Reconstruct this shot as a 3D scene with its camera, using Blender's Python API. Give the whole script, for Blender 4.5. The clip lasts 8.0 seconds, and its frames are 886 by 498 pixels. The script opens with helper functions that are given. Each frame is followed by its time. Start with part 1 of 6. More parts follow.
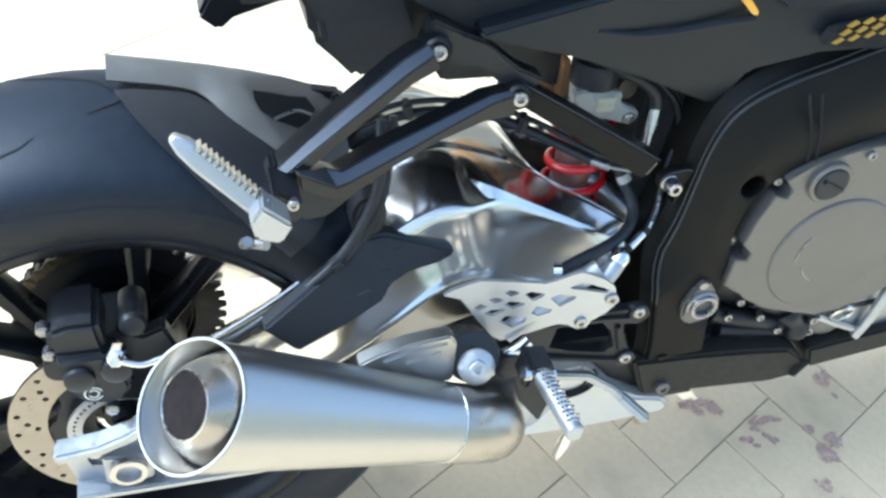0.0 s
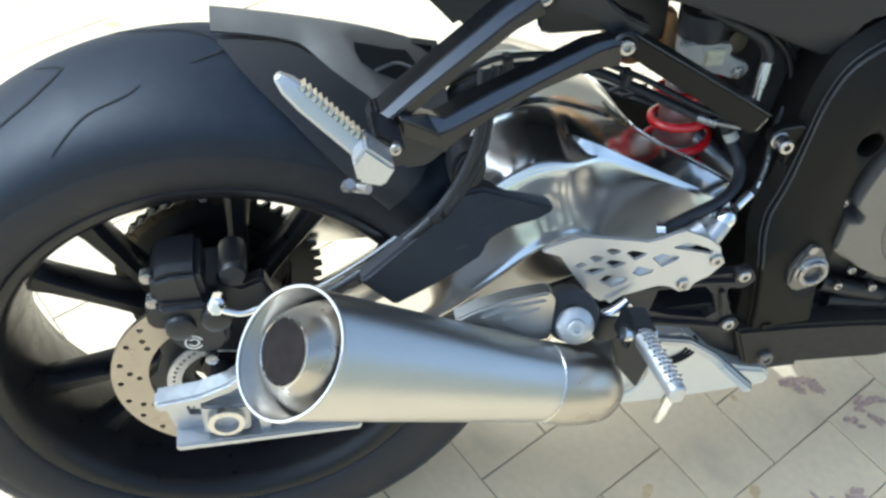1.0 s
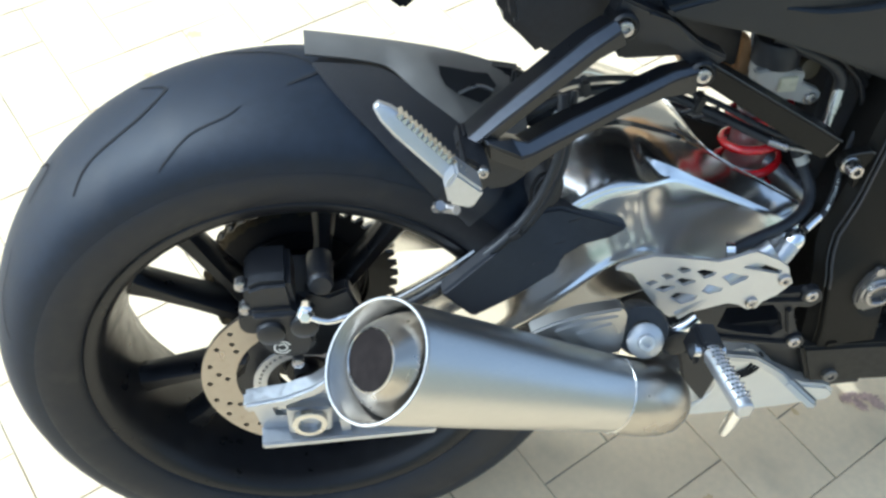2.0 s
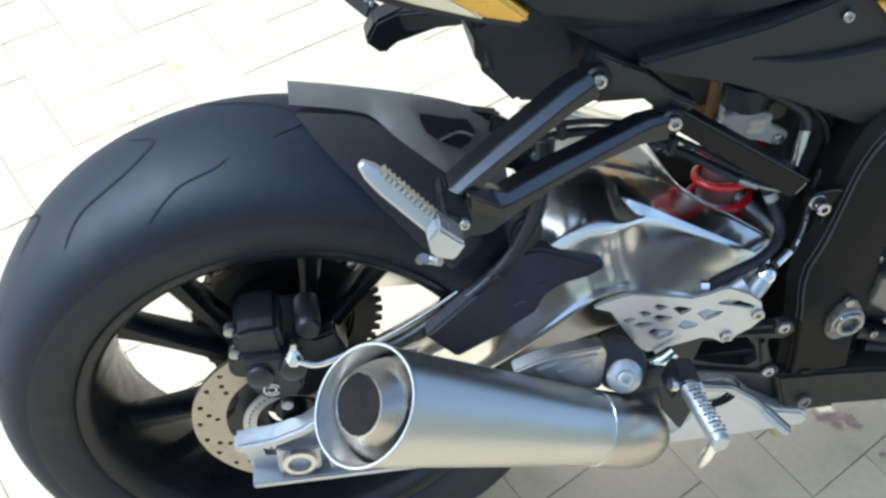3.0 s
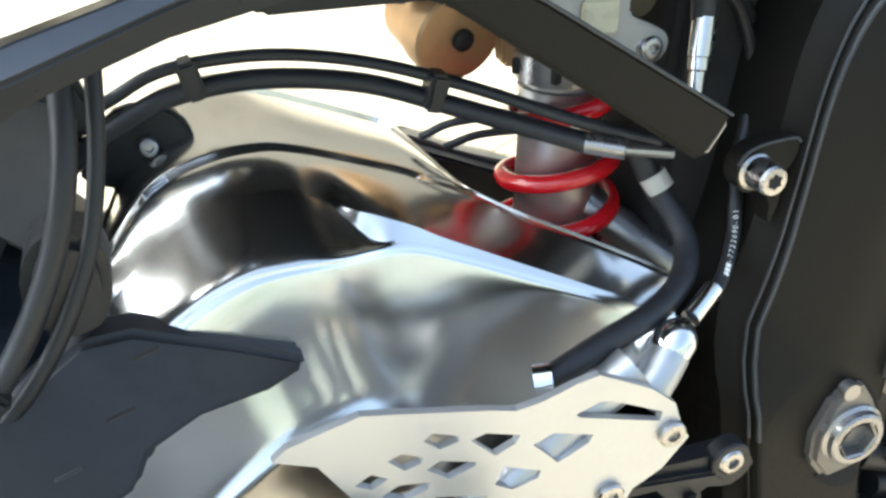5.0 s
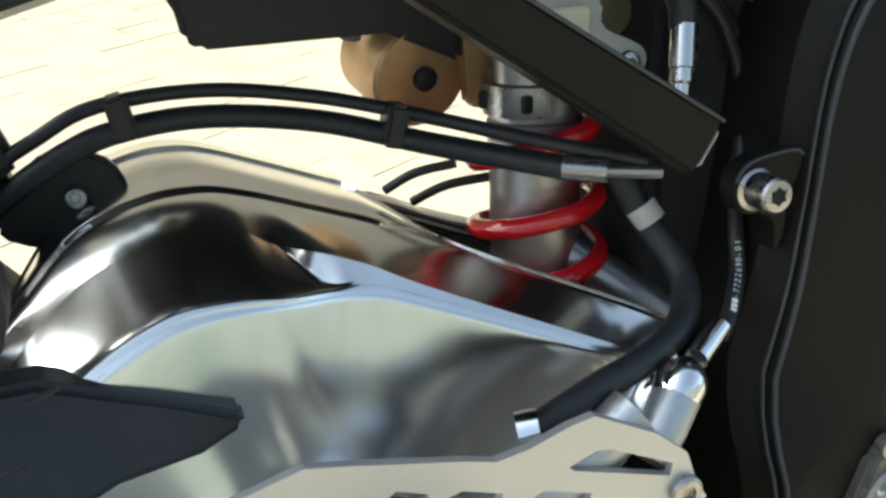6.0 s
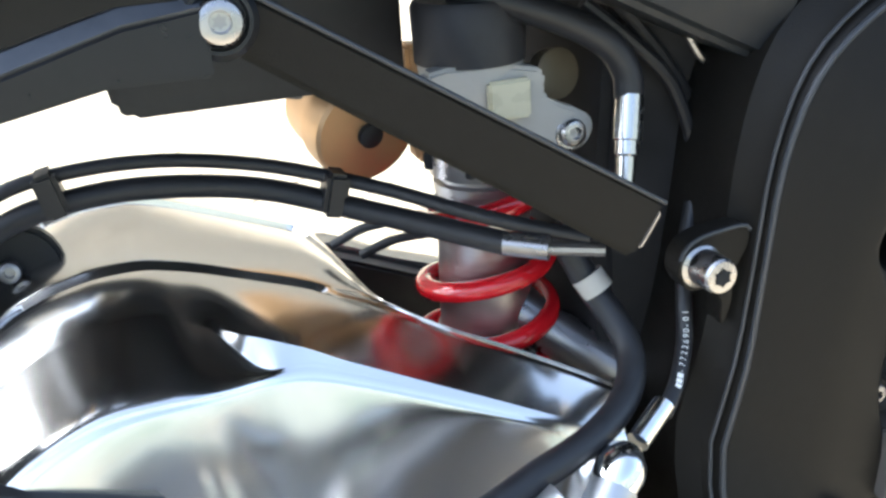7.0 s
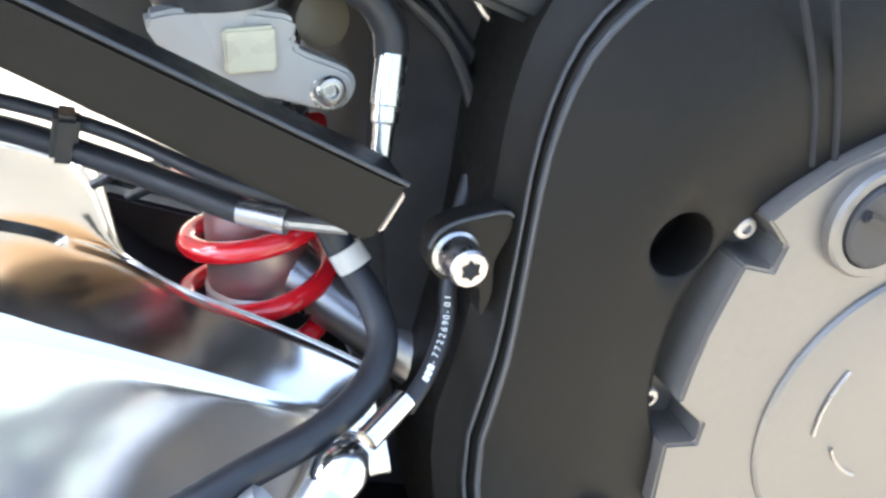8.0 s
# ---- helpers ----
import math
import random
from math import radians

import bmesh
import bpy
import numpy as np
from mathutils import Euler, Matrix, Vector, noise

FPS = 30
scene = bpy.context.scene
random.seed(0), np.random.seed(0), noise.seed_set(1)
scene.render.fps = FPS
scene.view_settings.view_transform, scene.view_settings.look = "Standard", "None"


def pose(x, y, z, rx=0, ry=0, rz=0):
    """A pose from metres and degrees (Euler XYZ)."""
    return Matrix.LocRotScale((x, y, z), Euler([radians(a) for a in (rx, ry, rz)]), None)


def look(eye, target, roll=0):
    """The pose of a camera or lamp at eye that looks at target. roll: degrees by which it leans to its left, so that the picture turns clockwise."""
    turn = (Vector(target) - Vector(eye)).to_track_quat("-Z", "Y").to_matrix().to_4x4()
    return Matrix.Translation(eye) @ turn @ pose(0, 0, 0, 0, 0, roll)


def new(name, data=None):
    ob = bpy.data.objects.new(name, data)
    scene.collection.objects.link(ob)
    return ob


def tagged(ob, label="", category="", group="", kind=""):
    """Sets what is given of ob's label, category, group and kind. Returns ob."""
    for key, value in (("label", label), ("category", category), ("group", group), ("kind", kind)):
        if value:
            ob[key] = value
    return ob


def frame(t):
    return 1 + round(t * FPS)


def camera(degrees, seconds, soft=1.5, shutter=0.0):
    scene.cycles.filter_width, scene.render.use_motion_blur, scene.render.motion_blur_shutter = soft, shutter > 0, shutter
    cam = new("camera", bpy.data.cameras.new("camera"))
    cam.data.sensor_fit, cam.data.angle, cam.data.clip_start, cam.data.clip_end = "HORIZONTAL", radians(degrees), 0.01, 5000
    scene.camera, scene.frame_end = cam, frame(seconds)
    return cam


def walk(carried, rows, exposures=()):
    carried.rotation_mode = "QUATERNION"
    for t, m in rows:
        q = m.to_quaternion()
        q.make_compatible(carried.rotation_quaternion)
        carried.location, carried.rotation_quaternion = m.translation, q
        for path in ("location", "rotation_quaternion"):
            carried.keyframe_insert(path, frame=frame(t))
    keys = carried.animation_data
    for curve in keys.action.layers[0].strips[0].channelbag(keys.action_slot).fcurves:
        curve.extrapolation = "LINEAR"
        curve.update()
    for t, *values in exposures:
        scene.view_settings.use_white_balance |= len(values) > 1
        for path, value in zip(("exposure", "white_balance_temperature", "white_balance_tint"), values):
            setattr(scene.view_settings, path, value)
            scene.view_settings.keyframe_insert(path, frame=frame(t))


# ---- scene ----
from mathutils import geometry

# ---- camera and walk ----
cam = camera(49.0, 8.0, soft=2.7)
PATH = [
    (0.0, (0.0817, -0.5966, 1.2422), (0.3304, -0.0190, 0.4647), 12.02),
    (0.5, (0.0806, -0.6195, 1.2021), (0.2897, -0.0622, 0.3985), 12.46),
    (0.7, (0.0793, -0.6122, 1.1990), (0.2623, -0.0509, 0.3919), 10.95),
    (1.0, (0.0683, -0.6102, 1.2105), (0.2321, -0.0233, 0.4176), 6.85),
    (1.2, (0.0646, -0.6134, 1.2215), (0.2108, -0.0192, 0.4308), 5.37),
    (1.5, (0.0517, -0.6164, 1.2375), (0.1707, -0.0294, 0.4368), 4.36),
    (1.7, (0.0456, -0.6205, 1.2431), (0.1575, -0.0263, 0.4466), 4.12),
    (2.8, (0.0275, -0.6209, 1.2852), (0.1430, -0.0257, 0.4900), 4.13),
    (3.0, (0.0358, -0.6107, 1.2926), (0.1678, -0.0114, 0.5030), 4.46),
    (3.2, (0.0568, -0.5941, 1.2856), (0.2118, 0.0113, 0.5049), 3.89),
    (3.5, (0.0978, -0.5589, 1.2442), (0.3094, 0.0405, 0.4723), 3.66),
    (3.8, (0.1358, -0.4960, 1.1797), (0.4051, 0.1007, 0.4237), 4.63),
    (4.0, (0.1640, -0.4563, 1.1313), (0.4578, 0.1593, 0.4001), 5.18),
    (4.2, (0.2042, -0.4171, 1.0616), (0.4875, 0.2290, 0.3536), 4.84),
    (4.5, (0.2455, -0.3810, 0.9650), (0.5191, 0.2722, 0.2590), 5.32),
    (4.7, (0.2623, -0.3634, 0.9014), (0.5221, 0.3166, 0.2158), 4.85),
    (5.8, (0.2870, -0.3392, 0.7343), (0.5941, 0.4534, 0.2086), 2.13),
    (6.0, (0.2962, -0.3392, 0.7494), (0.5932, 0.4680, 0.2394), 1.24),
    (6.2, (0.3068, -0.3382, 0.7734), (0.5882, 0.4665, 0.2517), -0.46),
    (6.5, (0.3211, -0.3269, 0.7886), (0.6034, 0.4709, 0.2558), -1.16),
    (6.8, (0.3274, -0.3151, 0.7911), (0.6147, 0.4714, 0.2439), -0.11),
    (7.0, (0.3331, -0.3133, 0.7917), (0.6164, 0.4659, 0.2326), 0.74),
    (7.2, (0.3371, -0.3093, 0.7914), (0.6332, 0.4586, 0.2230), 1.67),
    (7.5, (0.3609, -0.3048, 0.7904), (0.6706, 0.4553, 0.2191), 2.89),
    (7.8, (0.3883, -0.2921, 0.7904), (0.7217, 0.4228, 0.1761), 6.79),
    (8.0, (0.4287, -0.2920, 0.7966), (0.7338, 0.4092, 0.1523), 7.18),
]
EXPOSURES = [(0.0, 0.87, 4880, 0), (0.7, 0.65, 5000, -1), (1.5, 0.59, 5070, -1), (3.0, 0.38, 4870, 0), (3.6, 0.59, 4740, 2), (4.1, 1.29, 4700, 4), (4.5, 1.66, 5070, -2), (5.2, 0.88, 5630, 0), (5.8, 0.35, 5790, -1), (6.0, 0.37, 5640, -3), (6.6, 0.97, 5280, 4), (7.0, 1.31, 5320, 5), (7.5, 1.43, 5330, 8), (8.0, 2.06, 5220, 7)]
walk(cam, [(t, look(eye, target, roll)) for t, eye, target, roll in PATH], EXPOSURES)

# ---- sky and sun ----
SUN = Vector((-0.65, 0.33, 0.67)).normalized()
world = bpy.data.worlds.new("sky")
scene.world = world
world.use_nodes = True
wn, wl = world.node_tree.nodes, world.node_tree.links
sky = wn.new("ShaderNodeTexSky")
sky.sky_type, sky.sun_disc = "NISHITA", False
sky.dust_density, sky.ozone_density, sky.air_density = 4.0, 0.4, 0.9
sky.sun_elevation = math.asin(SUN.z)
sky.sun_rotation = math.atan2(SUN.x, SUN.y)
wn["Background"].inputs["Strength"].default_value = 0.235
haze = wn.new("ShaderNodeHueSaturation")
haze.inputs["Saturation"].default_value, haze.inputs["Value"].default_value = 0.60, 1.12
wl.new(sky.outputs[0], haze.inputs["Color"])
wl.new(haze.outputs[0], wn["Background"].inputs["Color"])
sun = new("sun", bpy.data.lights.new("sun", "SUN"))
sun.data.energy, sun.data.angle, sun.data.color = 2.05, radians(0.6), (1.0, 0.985, 0.955)
sun.matrix_world = look(SUN * 20, (0, 0, 0))


# ---- materials ----
def material(name, colour, rough=0.5, metal=0.0, vary=0.12, scale=60.0, bump=0.0, bump_scale=400.0, coat=0.0,
             stretch=(1, 1, 1), rough_vary=0.1, dirt=None, dirt_amount=0.0, dirt_scale=9.0, piece=0.0, shine=0.5):
    """A surface with grain and patches at two scales, in metres of the object's own space."""
    m = bpy.data.materials.new(name)
    m.use_nodes = True
    n, l = m.node_tree.nodes, m.node_tree.links
    b = n["Principled BSDF"]
    co = n.new("ShaderNodeTexCoord")
    mp = n.new("ShaderNodeMapping")
    mp.inputs["Scale"].default_value = stretch
    l.new(co.outputs["Object"], mp.inputs["Vector"])

    def noise_at(sc, detail=3):
        t = n.new("ShaderNodeTexNoise")
        t.inputs["Scale"].default_value, t.inputs["Detail"].default_value = sc, detail
        l.new(mp.outputs[0], t.inputs["Vector"])
        return t.outputs["Fac"]

    def mix(fac, a, c, kind="MIX"):
        x = n.new("ShaderNodeMix")
        x.data_type, x.blend_type = "RGBA", kind
        for sock, v in ((x.inputs[0], fac), (x.inputs[6], a), (x.inputs[7], c)):
            if isinstance(v, (int, float)):
                sock.default_value = v
            elif isinstance(v, tuple):
                sock.default_value = (*v, 1) if len(v) == 3 else v
            else:
                l.new(v, sock)
        return x.outputs[2]

    def ramp(src, lo, hi, a=0.0, c=1.0):
        x = n.new("ShaderNodeMapRange")
        for i, v in enumerate((lo, hi, a, c)):
            x.inputs[i + 1].default_value = v
        l.new(src, x.inputs[0])
        return x.outputs[0]

    fine, broad = noise_at(scale, 4), noise_at(scale / 9, 3)
    light = tuple(min(1, c * (1 + vary)) for c in colour)
    dark = tuple(c * (1 - vary) for c in colour)
    col = mix(ramp(fine, 0.3, 0.7), dark, light)
    col = mix(ramp(broad, 0.35, 0.65, 0, 0.6), col, tuple(c * (1 - 0.8 * vary) for c in colour))
    if piece:
        info = n.new("ShaderNodeObjectInfo")
        col = mix(ramp(info.outputs["Random"], 0, 1, 0, piece), col, tuple(c * 0.55 for c in colour))
    if dirt:
        d = noise_at(dirt_scale, 6)
        col = mix(ramp(d, 0.62 - 0.2 * dirt_amount, 0.72, 0, min(1, dirt_amount * 2)), col, dirt)
    l.new(col, b.inputs["Base Color"])
    l.new(ramp(fine, 0.25, 0.75, max(0.02, rough - rough_vary), min(1, rough + rough_vary)), b.inputs["Roughness"])
    b.inputs["Metallic"].default_value = metal
    b.inputs["Coat Weight"].default_value = coat
    b.inputs["Specular IOR Level"].default_value = shine
    if bump:
        bp = n.new("ShaderNodeBump")
        bp.inputs["Strength"].default_value, bp.inputs["Distance"].default_value = bump, 0.001
        l.new(noise_at(bump_scale, 2), bp.inputs["Height"])
        l.new(bp.outputs[0], b.inputs["Normal"])
    return m


M_TYRE = material("tyre_rubber", (0.0120, 0.0165, 0.0265), 0.55, shine=0.27, vary=0.2, scale=90, bump=0.15, bump_scale=700, rough_vary=0.03, dirt=(0.042, 0.041, 0.042), dirt_amount=0.25)
M_SIDEWALL = material("sidewall_rubber", (0.016, 0.0165, 0.020), 0.62, shine=0.35, vary=0.2, scale=80, bump=0.1, dirt=(0.05, 0.045, 0.04), dirt_amount=0.3)
M_RIM = material("black_painted_rim", (0.009, 0.009, 0.0105), 0.34, vary=0.15, scale=50, shine=0.28, dirt=(0.014, 0.013, 0.012), dirt_amount=0.3, dirt_scale=12)
M_BLACK = material("satin_black_metal", (0.0165, 0.0170, 0.0195), 0.42, vary=0.2, scale=120, bump=0.08, bump_scale=1500, shine=0.35)
M_HANGER = material("black_cast_bracket", (0.009, 0.0095, 0.011), 0.29, vary=0.12, scale=160, rough_vary=0.02, shine=0.36)
# lighter copy of the bracket's black; sky sheen on the chamfers put into colour
M_LIT_CHAMFER = material("black_anodised_facet", (0.105, 0.112, 0.128), 0.50, 0.85, vary=0.08, scale=200, rough_vary=0.03)
M_PLASTIC = material("black_textured_plastic", (0.029, 0.029, 0.032), 0.45, shine=0.3, vary=0.15, scale=140, bump=0.12, bump_scale=1600)
M_GREYPLASTIC = material("grey_matte_plastic", (0.125, 0.116, 0.104), 0.6, vary=0.12, scale=50, bump=0.1, bump_scale=900)
M_PANEL = material("dark_grey_painted_panel", (0.0125, 0.0150, 0.0185), 0.42, vary=0.10, scale=200, bump=0.08, bump_scale=2200, shine=0.25)
M_FRAME = material("anthracite_powder_coat", (0.0098, 0.0090, 0.0076), 0.46, vary=0.14, scale=220, bump=0.25, bump_scale=1900, rough_vary=0.08, shine=0.14)
M_BELLY = material("grey_brown_belly_plastic", (0.024, 0.0225, 0.0200), 0.55, vary=0.14, scale=120, bump=0.15, bump_scale=1500, shine=0.25)
# paler than the frame's coat: sky highlights on its edges, as colour
M_EDGE_SHEEN = material("satin_frame_edge", (0.030, 0.033, 0.039), 0.38, vary=0.1, scale=120, shine=0.5)
M_YELLOW = material("yellow_paint", (0.74, 0.39, 0.006), 0.22, vary=0.05, scale=60, coat=0.7)
# the yellow again, its colour darkened for the shade inside the vent
M_SHADED_YELLOW = material("shaded_ochre_mesh", (0.32, 0.20, 0.015), 0.5, vary=0.1, scale=90)
M_POLISHED = material("polished_aluminium", (0.80, 0.78, 0.745), 0.18, 1.0, vary=0.03, scale=30, rough_vary=0.02)
M_BRUSHED = material("brushed_steel", (0.48, 0.465, 0.44), 0.33, 1.0, vary=0.03, scale=40, stretch=(1, 14, 14), rough_vary=0.03)
M_CAP = material("straw_tinted_steel", (0.42, 0.39, 0.345), 0.30, 1.0, vary=0.10, scale=30, rough_vary=0.05)
M_FUNNEL = material("heat_darkened_steel", (0.40, 0.38, 0.35), 0.38, 1.0, vary=0.12, scale=40, rough_vary=0.05)
M_STEEL = material("bright_steel", (0.56, 0.55, 0.53), 0.22, 1.0, vary=0.06, scale=150)
M_SCREW = material("dull_zinc_screw", (0.42, 0.405, 0.395), 0.28, 1.0, vary=0.1, scale=150)
M_ALLOY = material("sandblasted_alloy", (0.46, 0.47, 0.49), 0.42, 0.85, vary=0.06, scale=200, bump=0.12, bump_scale=2500)
M_ANODISED = material("silver_anodised_plate", (0.53, 0.53, 0.53), 0.45, 0.7, vary=0.04, scale=260, bump=0.05, bump_scale=2600)
M_DISC = material("brake_disc_steel", (0.35, 0.315, 0.27), 0.35, 0.9, vary=0.1, scale=90, stretch=(1, 1, 1))
M_CASE = material("grey_engine_paint", (0.158, 0.152, 0.144), 0.36, 0.6, vary=0.05, scale=240, bump=0.12, bump_scale=2600, rough_vary=0.06)
M_PAN = material("pale_heat_shield", (0.66, 0.65, 0.62), 0.45, 0.35, vary=0.05, scale=70)
M_RED = material("red_spring_paint", (0.55, 0.008, 0.015), 0.20, vary=0.06, scale=60, coat=0.6)
M_SHOCK = material("grey_shock_alloy", (0.32, 0.31, 0.31), 0.30, 0.9, vary=0.1, scale=60)
M_DAMPER = material("brushed_damper_alloy", (0.52, 0.51, 0.50), 0.42, 1.0, vary=0.08, scale=60, stretch=(1, 1, 10))
M_GOLD = material("bronze_anodised_canister", (0.48, 0.31, 0.16), 0.40, 0.60, vary=0.1, scale=60)
M_TANK = material("milky_white_plastic", (0.38, 0.37, 0.34), 0.4, vary=0.08, scale=50)
M_FLUID = material("amber_fluid_window", (0.56, 0.53, 0.38), 0.3, vary=0.1, scale=80)
M_AMBER = material("dark_amber_plastic", (0.13, 0.105, 0.065), 0.45, vary=0.12, scale=80)
M_RUBBER = material("black_hose_rubber", (0.0165, 0.0170, 0.0195), 0.45, vary=0.15, scale=120, shine=0.4)
# black that stands for shade in grooves, slots and seams, and colours black parts
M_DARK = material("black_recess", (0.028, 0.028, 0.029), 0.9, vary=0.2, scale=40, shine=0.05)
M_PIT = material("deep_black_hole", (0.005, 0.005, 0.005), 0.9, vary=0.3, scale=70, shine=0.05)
M_SOOT = material("sooty_pipe_bore", (0.020, 0.0165, 0.0155), 0.9, vary=0.4, scale=70, shine=0.05)
M_CREAM = material("cream_paint", (0.78, 0.66, 0.42), 0.25, vary=0.05, scale=60, coat=0.5)
M_CHROME = material("bright_plated_fitting", (0.80, 0.80, 0.80), 0.12, 1.0, vary=0.05, scale=120)
M_MARK = material("white_marking", (0.75, 0.75, 0.72), 0.6, vary=0.05, scale=200)
M_CHAIN = material("oily_chain_steel", (0.10, 0.085, 0.06), 0.4, 0.8, vary=0.2, scale=200)
M_PAVER = material("beige_concrete_paver", (0.80, 0.63, 0.40), 0.85, vary=0.06, scale=90, bump=0.25, bump_scale=500, piece=0.18,
                   dirt=(0.40, 0.33, 0.22), dirt_amount=0.22, dirt_scale=7)
# mottled for the patchy reflections it gives on the swingarm's flank
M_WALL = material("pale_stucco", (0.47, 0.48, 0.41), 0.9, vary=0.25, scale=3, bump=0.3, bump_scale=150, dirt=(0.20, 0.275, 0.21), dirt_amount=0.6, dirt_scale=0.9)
M_PLASTER = material("sand_plaster", (0.52, 0.45, 0.34), 0.9, vary=0.12, scale=8, bump=0.3, bump_scale=180, dirt=(0.34, 0.30, 0.23), dirt_amount=0.3, dirt_scale=1.5)
M_JOINT = material("grey_sand_joint", (0.27, 0.235, 0.185), 0.95, vary=0.2, scale=120, bump=0.3)
M_STAIN = material("purple_berry_stain", (0.56, 0.385, 0.300), 0.8, vary=0.35, scale=120)
M_RUST = material("yellow_rust_stain", (0.68, 0.49, 0.25), 0.85, vary=0.15, scale=90)


# ---- shaping helpers ----
def finish(bm, angle=32):
    bmesh.ops.remove_doubles(bm, verts=bm.verts, dist=1e-6)
    bmesh.ops.recalc_face_normals(bm, faces=bm.faces)
    for f in bm.faces:
        f.smooth = True
    for e in bm.edges:
        if len(e.link_faces) == 2 and e.calc_face_angle(0) > radians(angle):
            e.smooth = False


def part(name, bm, mat, parent, label="", angle=32):
    finish(bm, angle)
    me = bpy.data.meshes.new(name)
    bm.to_mesh(me)
    bm.free()
    me.materials.append(mat)
    ob = new(name, me)
    ob.parent = parent
    return tagged(ob, label)


def carve(ob, cutter):
    """Cuts one closed part out of another and removes the cutter."""
    cut = ob.modifiers.new("cut", "BOOLEAN")
    cut.operation, cut.solver, cut.object = "DIFFERENCE", "EXACT", cutter
    bpy.context.view_layer.update()
    mesh = bpy.data.meshes.new_from_object(ob.evaluated_get(bpy.context.evaluated_depsgraph_get()))
    ob.modifiers.clear()
    ob.data = mesh
    bpy.data.objects.remove(cutter)


def twin(src, parent, m):
    """Another part on the same mesh, at the pose m under parent."""
    ob = new(src.name.split(".")[0], src.data)
    ob.parent = parent
    ob.matrix_basis = m
    return ob


def bevelled(bm, width, segments=2, angle=28):
    if width <= 0:
        return bm
    bmesh.ops.recalc_face_normals(bm, faces=bm.faces)
    edges = [e for e in bm.edges if len(e.link_faces) == 2 and e.calc_face_angle(0) > radians(angle)]
    bmesh.ops.bevel(bm, geom=edges, offset=width, segments=segments, affect="EDGES", clamp_overlap=True)
    return bm


def smooth_line(points, steps=6, closed=False):
    """Points along a Catmull-Rom curve through the given ones."""
    p = [Vector(q) for q in points]
    n = len(p)
    out = []
    for i in range(n if closed else n - 1):
        a, b = p[i], p[(i + 1) % n]
        before = p[(i - 1) % n] if closed or i else a + (a - b)
        after = p[(i + 2) % n] if closed or i + 2 < n else b + (b - a)
        for k in range(steps):
            t = k / steps
            out.append(0.5 * (2 * a + (b - before) * t + (2 * before - 5 * a + 4 * b - after) * t * t + (3 * a - before - 3 * b + after) * t ** 3))
    return out if closed else out + [p[-1]]


def flat(points, y=0.0):
    return [Vector((x, y, z)) for x, z in points]


def rounded(points, steps=5):
    """A closed smooth outline through (x, z) points."""
    return [(v.x, v.z) for v in smooth_line(flat(points), steps, True)]


def prism(outline, y0, y1, bevel=0.002, bend=None, bm=None, segments=2):
    """An outline in x and z, as thick as from y0 to y1; bend(x, z) shifts it along y."""
    own = bm is None
    b = bmesh.new()
    near = [b.verts.new((x, y0, z)) for x, z in outline]
    b.faces.new(near)
    far = [b.verts.new((x, y1, z)) for x, z in outline]
    b.faces.new(far)
    for i in range(len(near)):
        k = (i + 1) % len(near)
        b.faces.new((near[i], near[k], far[k], far[i]))
    bevelled(b, bevel, segments)
    if bend:
        bmesh.ops.triangulate(b, faces=[f for f in b.faces if len(f.verts) > 4])
        for v in b.verts:
            v.co.y += bend(v.co.x, v.co.z)
    return b if own else merge(bm, b)


def merge(bm, other):
    me = bpy.data.meshes.new("t")
    other.to_mesh(me)
    other.free()
    bm.from_mesh(me)
    bpy.data.meshes.remove(me)
    return bm


def plate(outline, holes, y0, y1, bend=None):
    """A flat plate in x and z with holes through it."""
    loops = [flat(outline)] + [flat(h) for h in holes]
    tris = geometry.tessellate_polygon(loops)
    pts = [v for loop in loops for v in loop]
    b = bmesh.new()
    near = [b.verts.new((v.x, y0, v.z)) for v in pts]
    far = [b.verts.new((v.x, y1, v.z)) for v in pts]
    for t in tris:
        if len(set(t)) == 3:
            b.faces.new([near[i] for i in t])
            b.faces.new([far[i] for i in t])
    at = 0
    for loop in loops:
        for i in range(len(loop)):
            j, k = at + i, at + (i + 1) % len(loop)
            b.faces.new((near[j], near[k], far[k], far[j]))
        at += len(loop)
    if bend:
        for v in b.verts:
            v.co.y += bend(v.co.x, v.co.z)
    return b


def ring(cx, cz, r, n=24, squash=1.0):
    return [(cx + r * math.cos(2 * math.pi * i / n), cz + squash * r * math.sin(2 * math.pi * i / n)) for i in range(n)]


def axis_frame(origin, axis):
    q = Vector(axis).normalized().to_track_quat("Z", "Y")
    return Matrix.Translation(origin) @ q.to_matrix().to_4x4()


def lathe(profile, origin=(0, 0, 0), axis=(0, -1, 0), n=32, bm=None, closed=False):
    """Turns (distance along the axis, radius) round the axis."""
    b = bm or bmesh.new()
    m = axis_frame(origin, axis)
    rows = []
    for d, r in profile:
        if r < 1e-6:
            rows.append([b.verts.new(m @ Vector((0, 0, d)))] * n)
        else:
            rows.append([b.verts.new(m @ Vector((r * math.cos(2 * math.pi * i / n), r * math.sin(2 * math.pi * i / n), d))) for i in range(n)])
    pairs = list(zip(rows, rows[1:])) + ([(rows[-1], rows[0])] if closed else [])
    for a, c in pairs:
        for i in range(n):
            k = (i + 1) % n
            corners = []
            for v in (a[i], a[k], c[k], c[i]):
                if v not in corners:
                    corners.append(v)
            if len(corners) > 2:
                b.faces.new(corners)
    return b


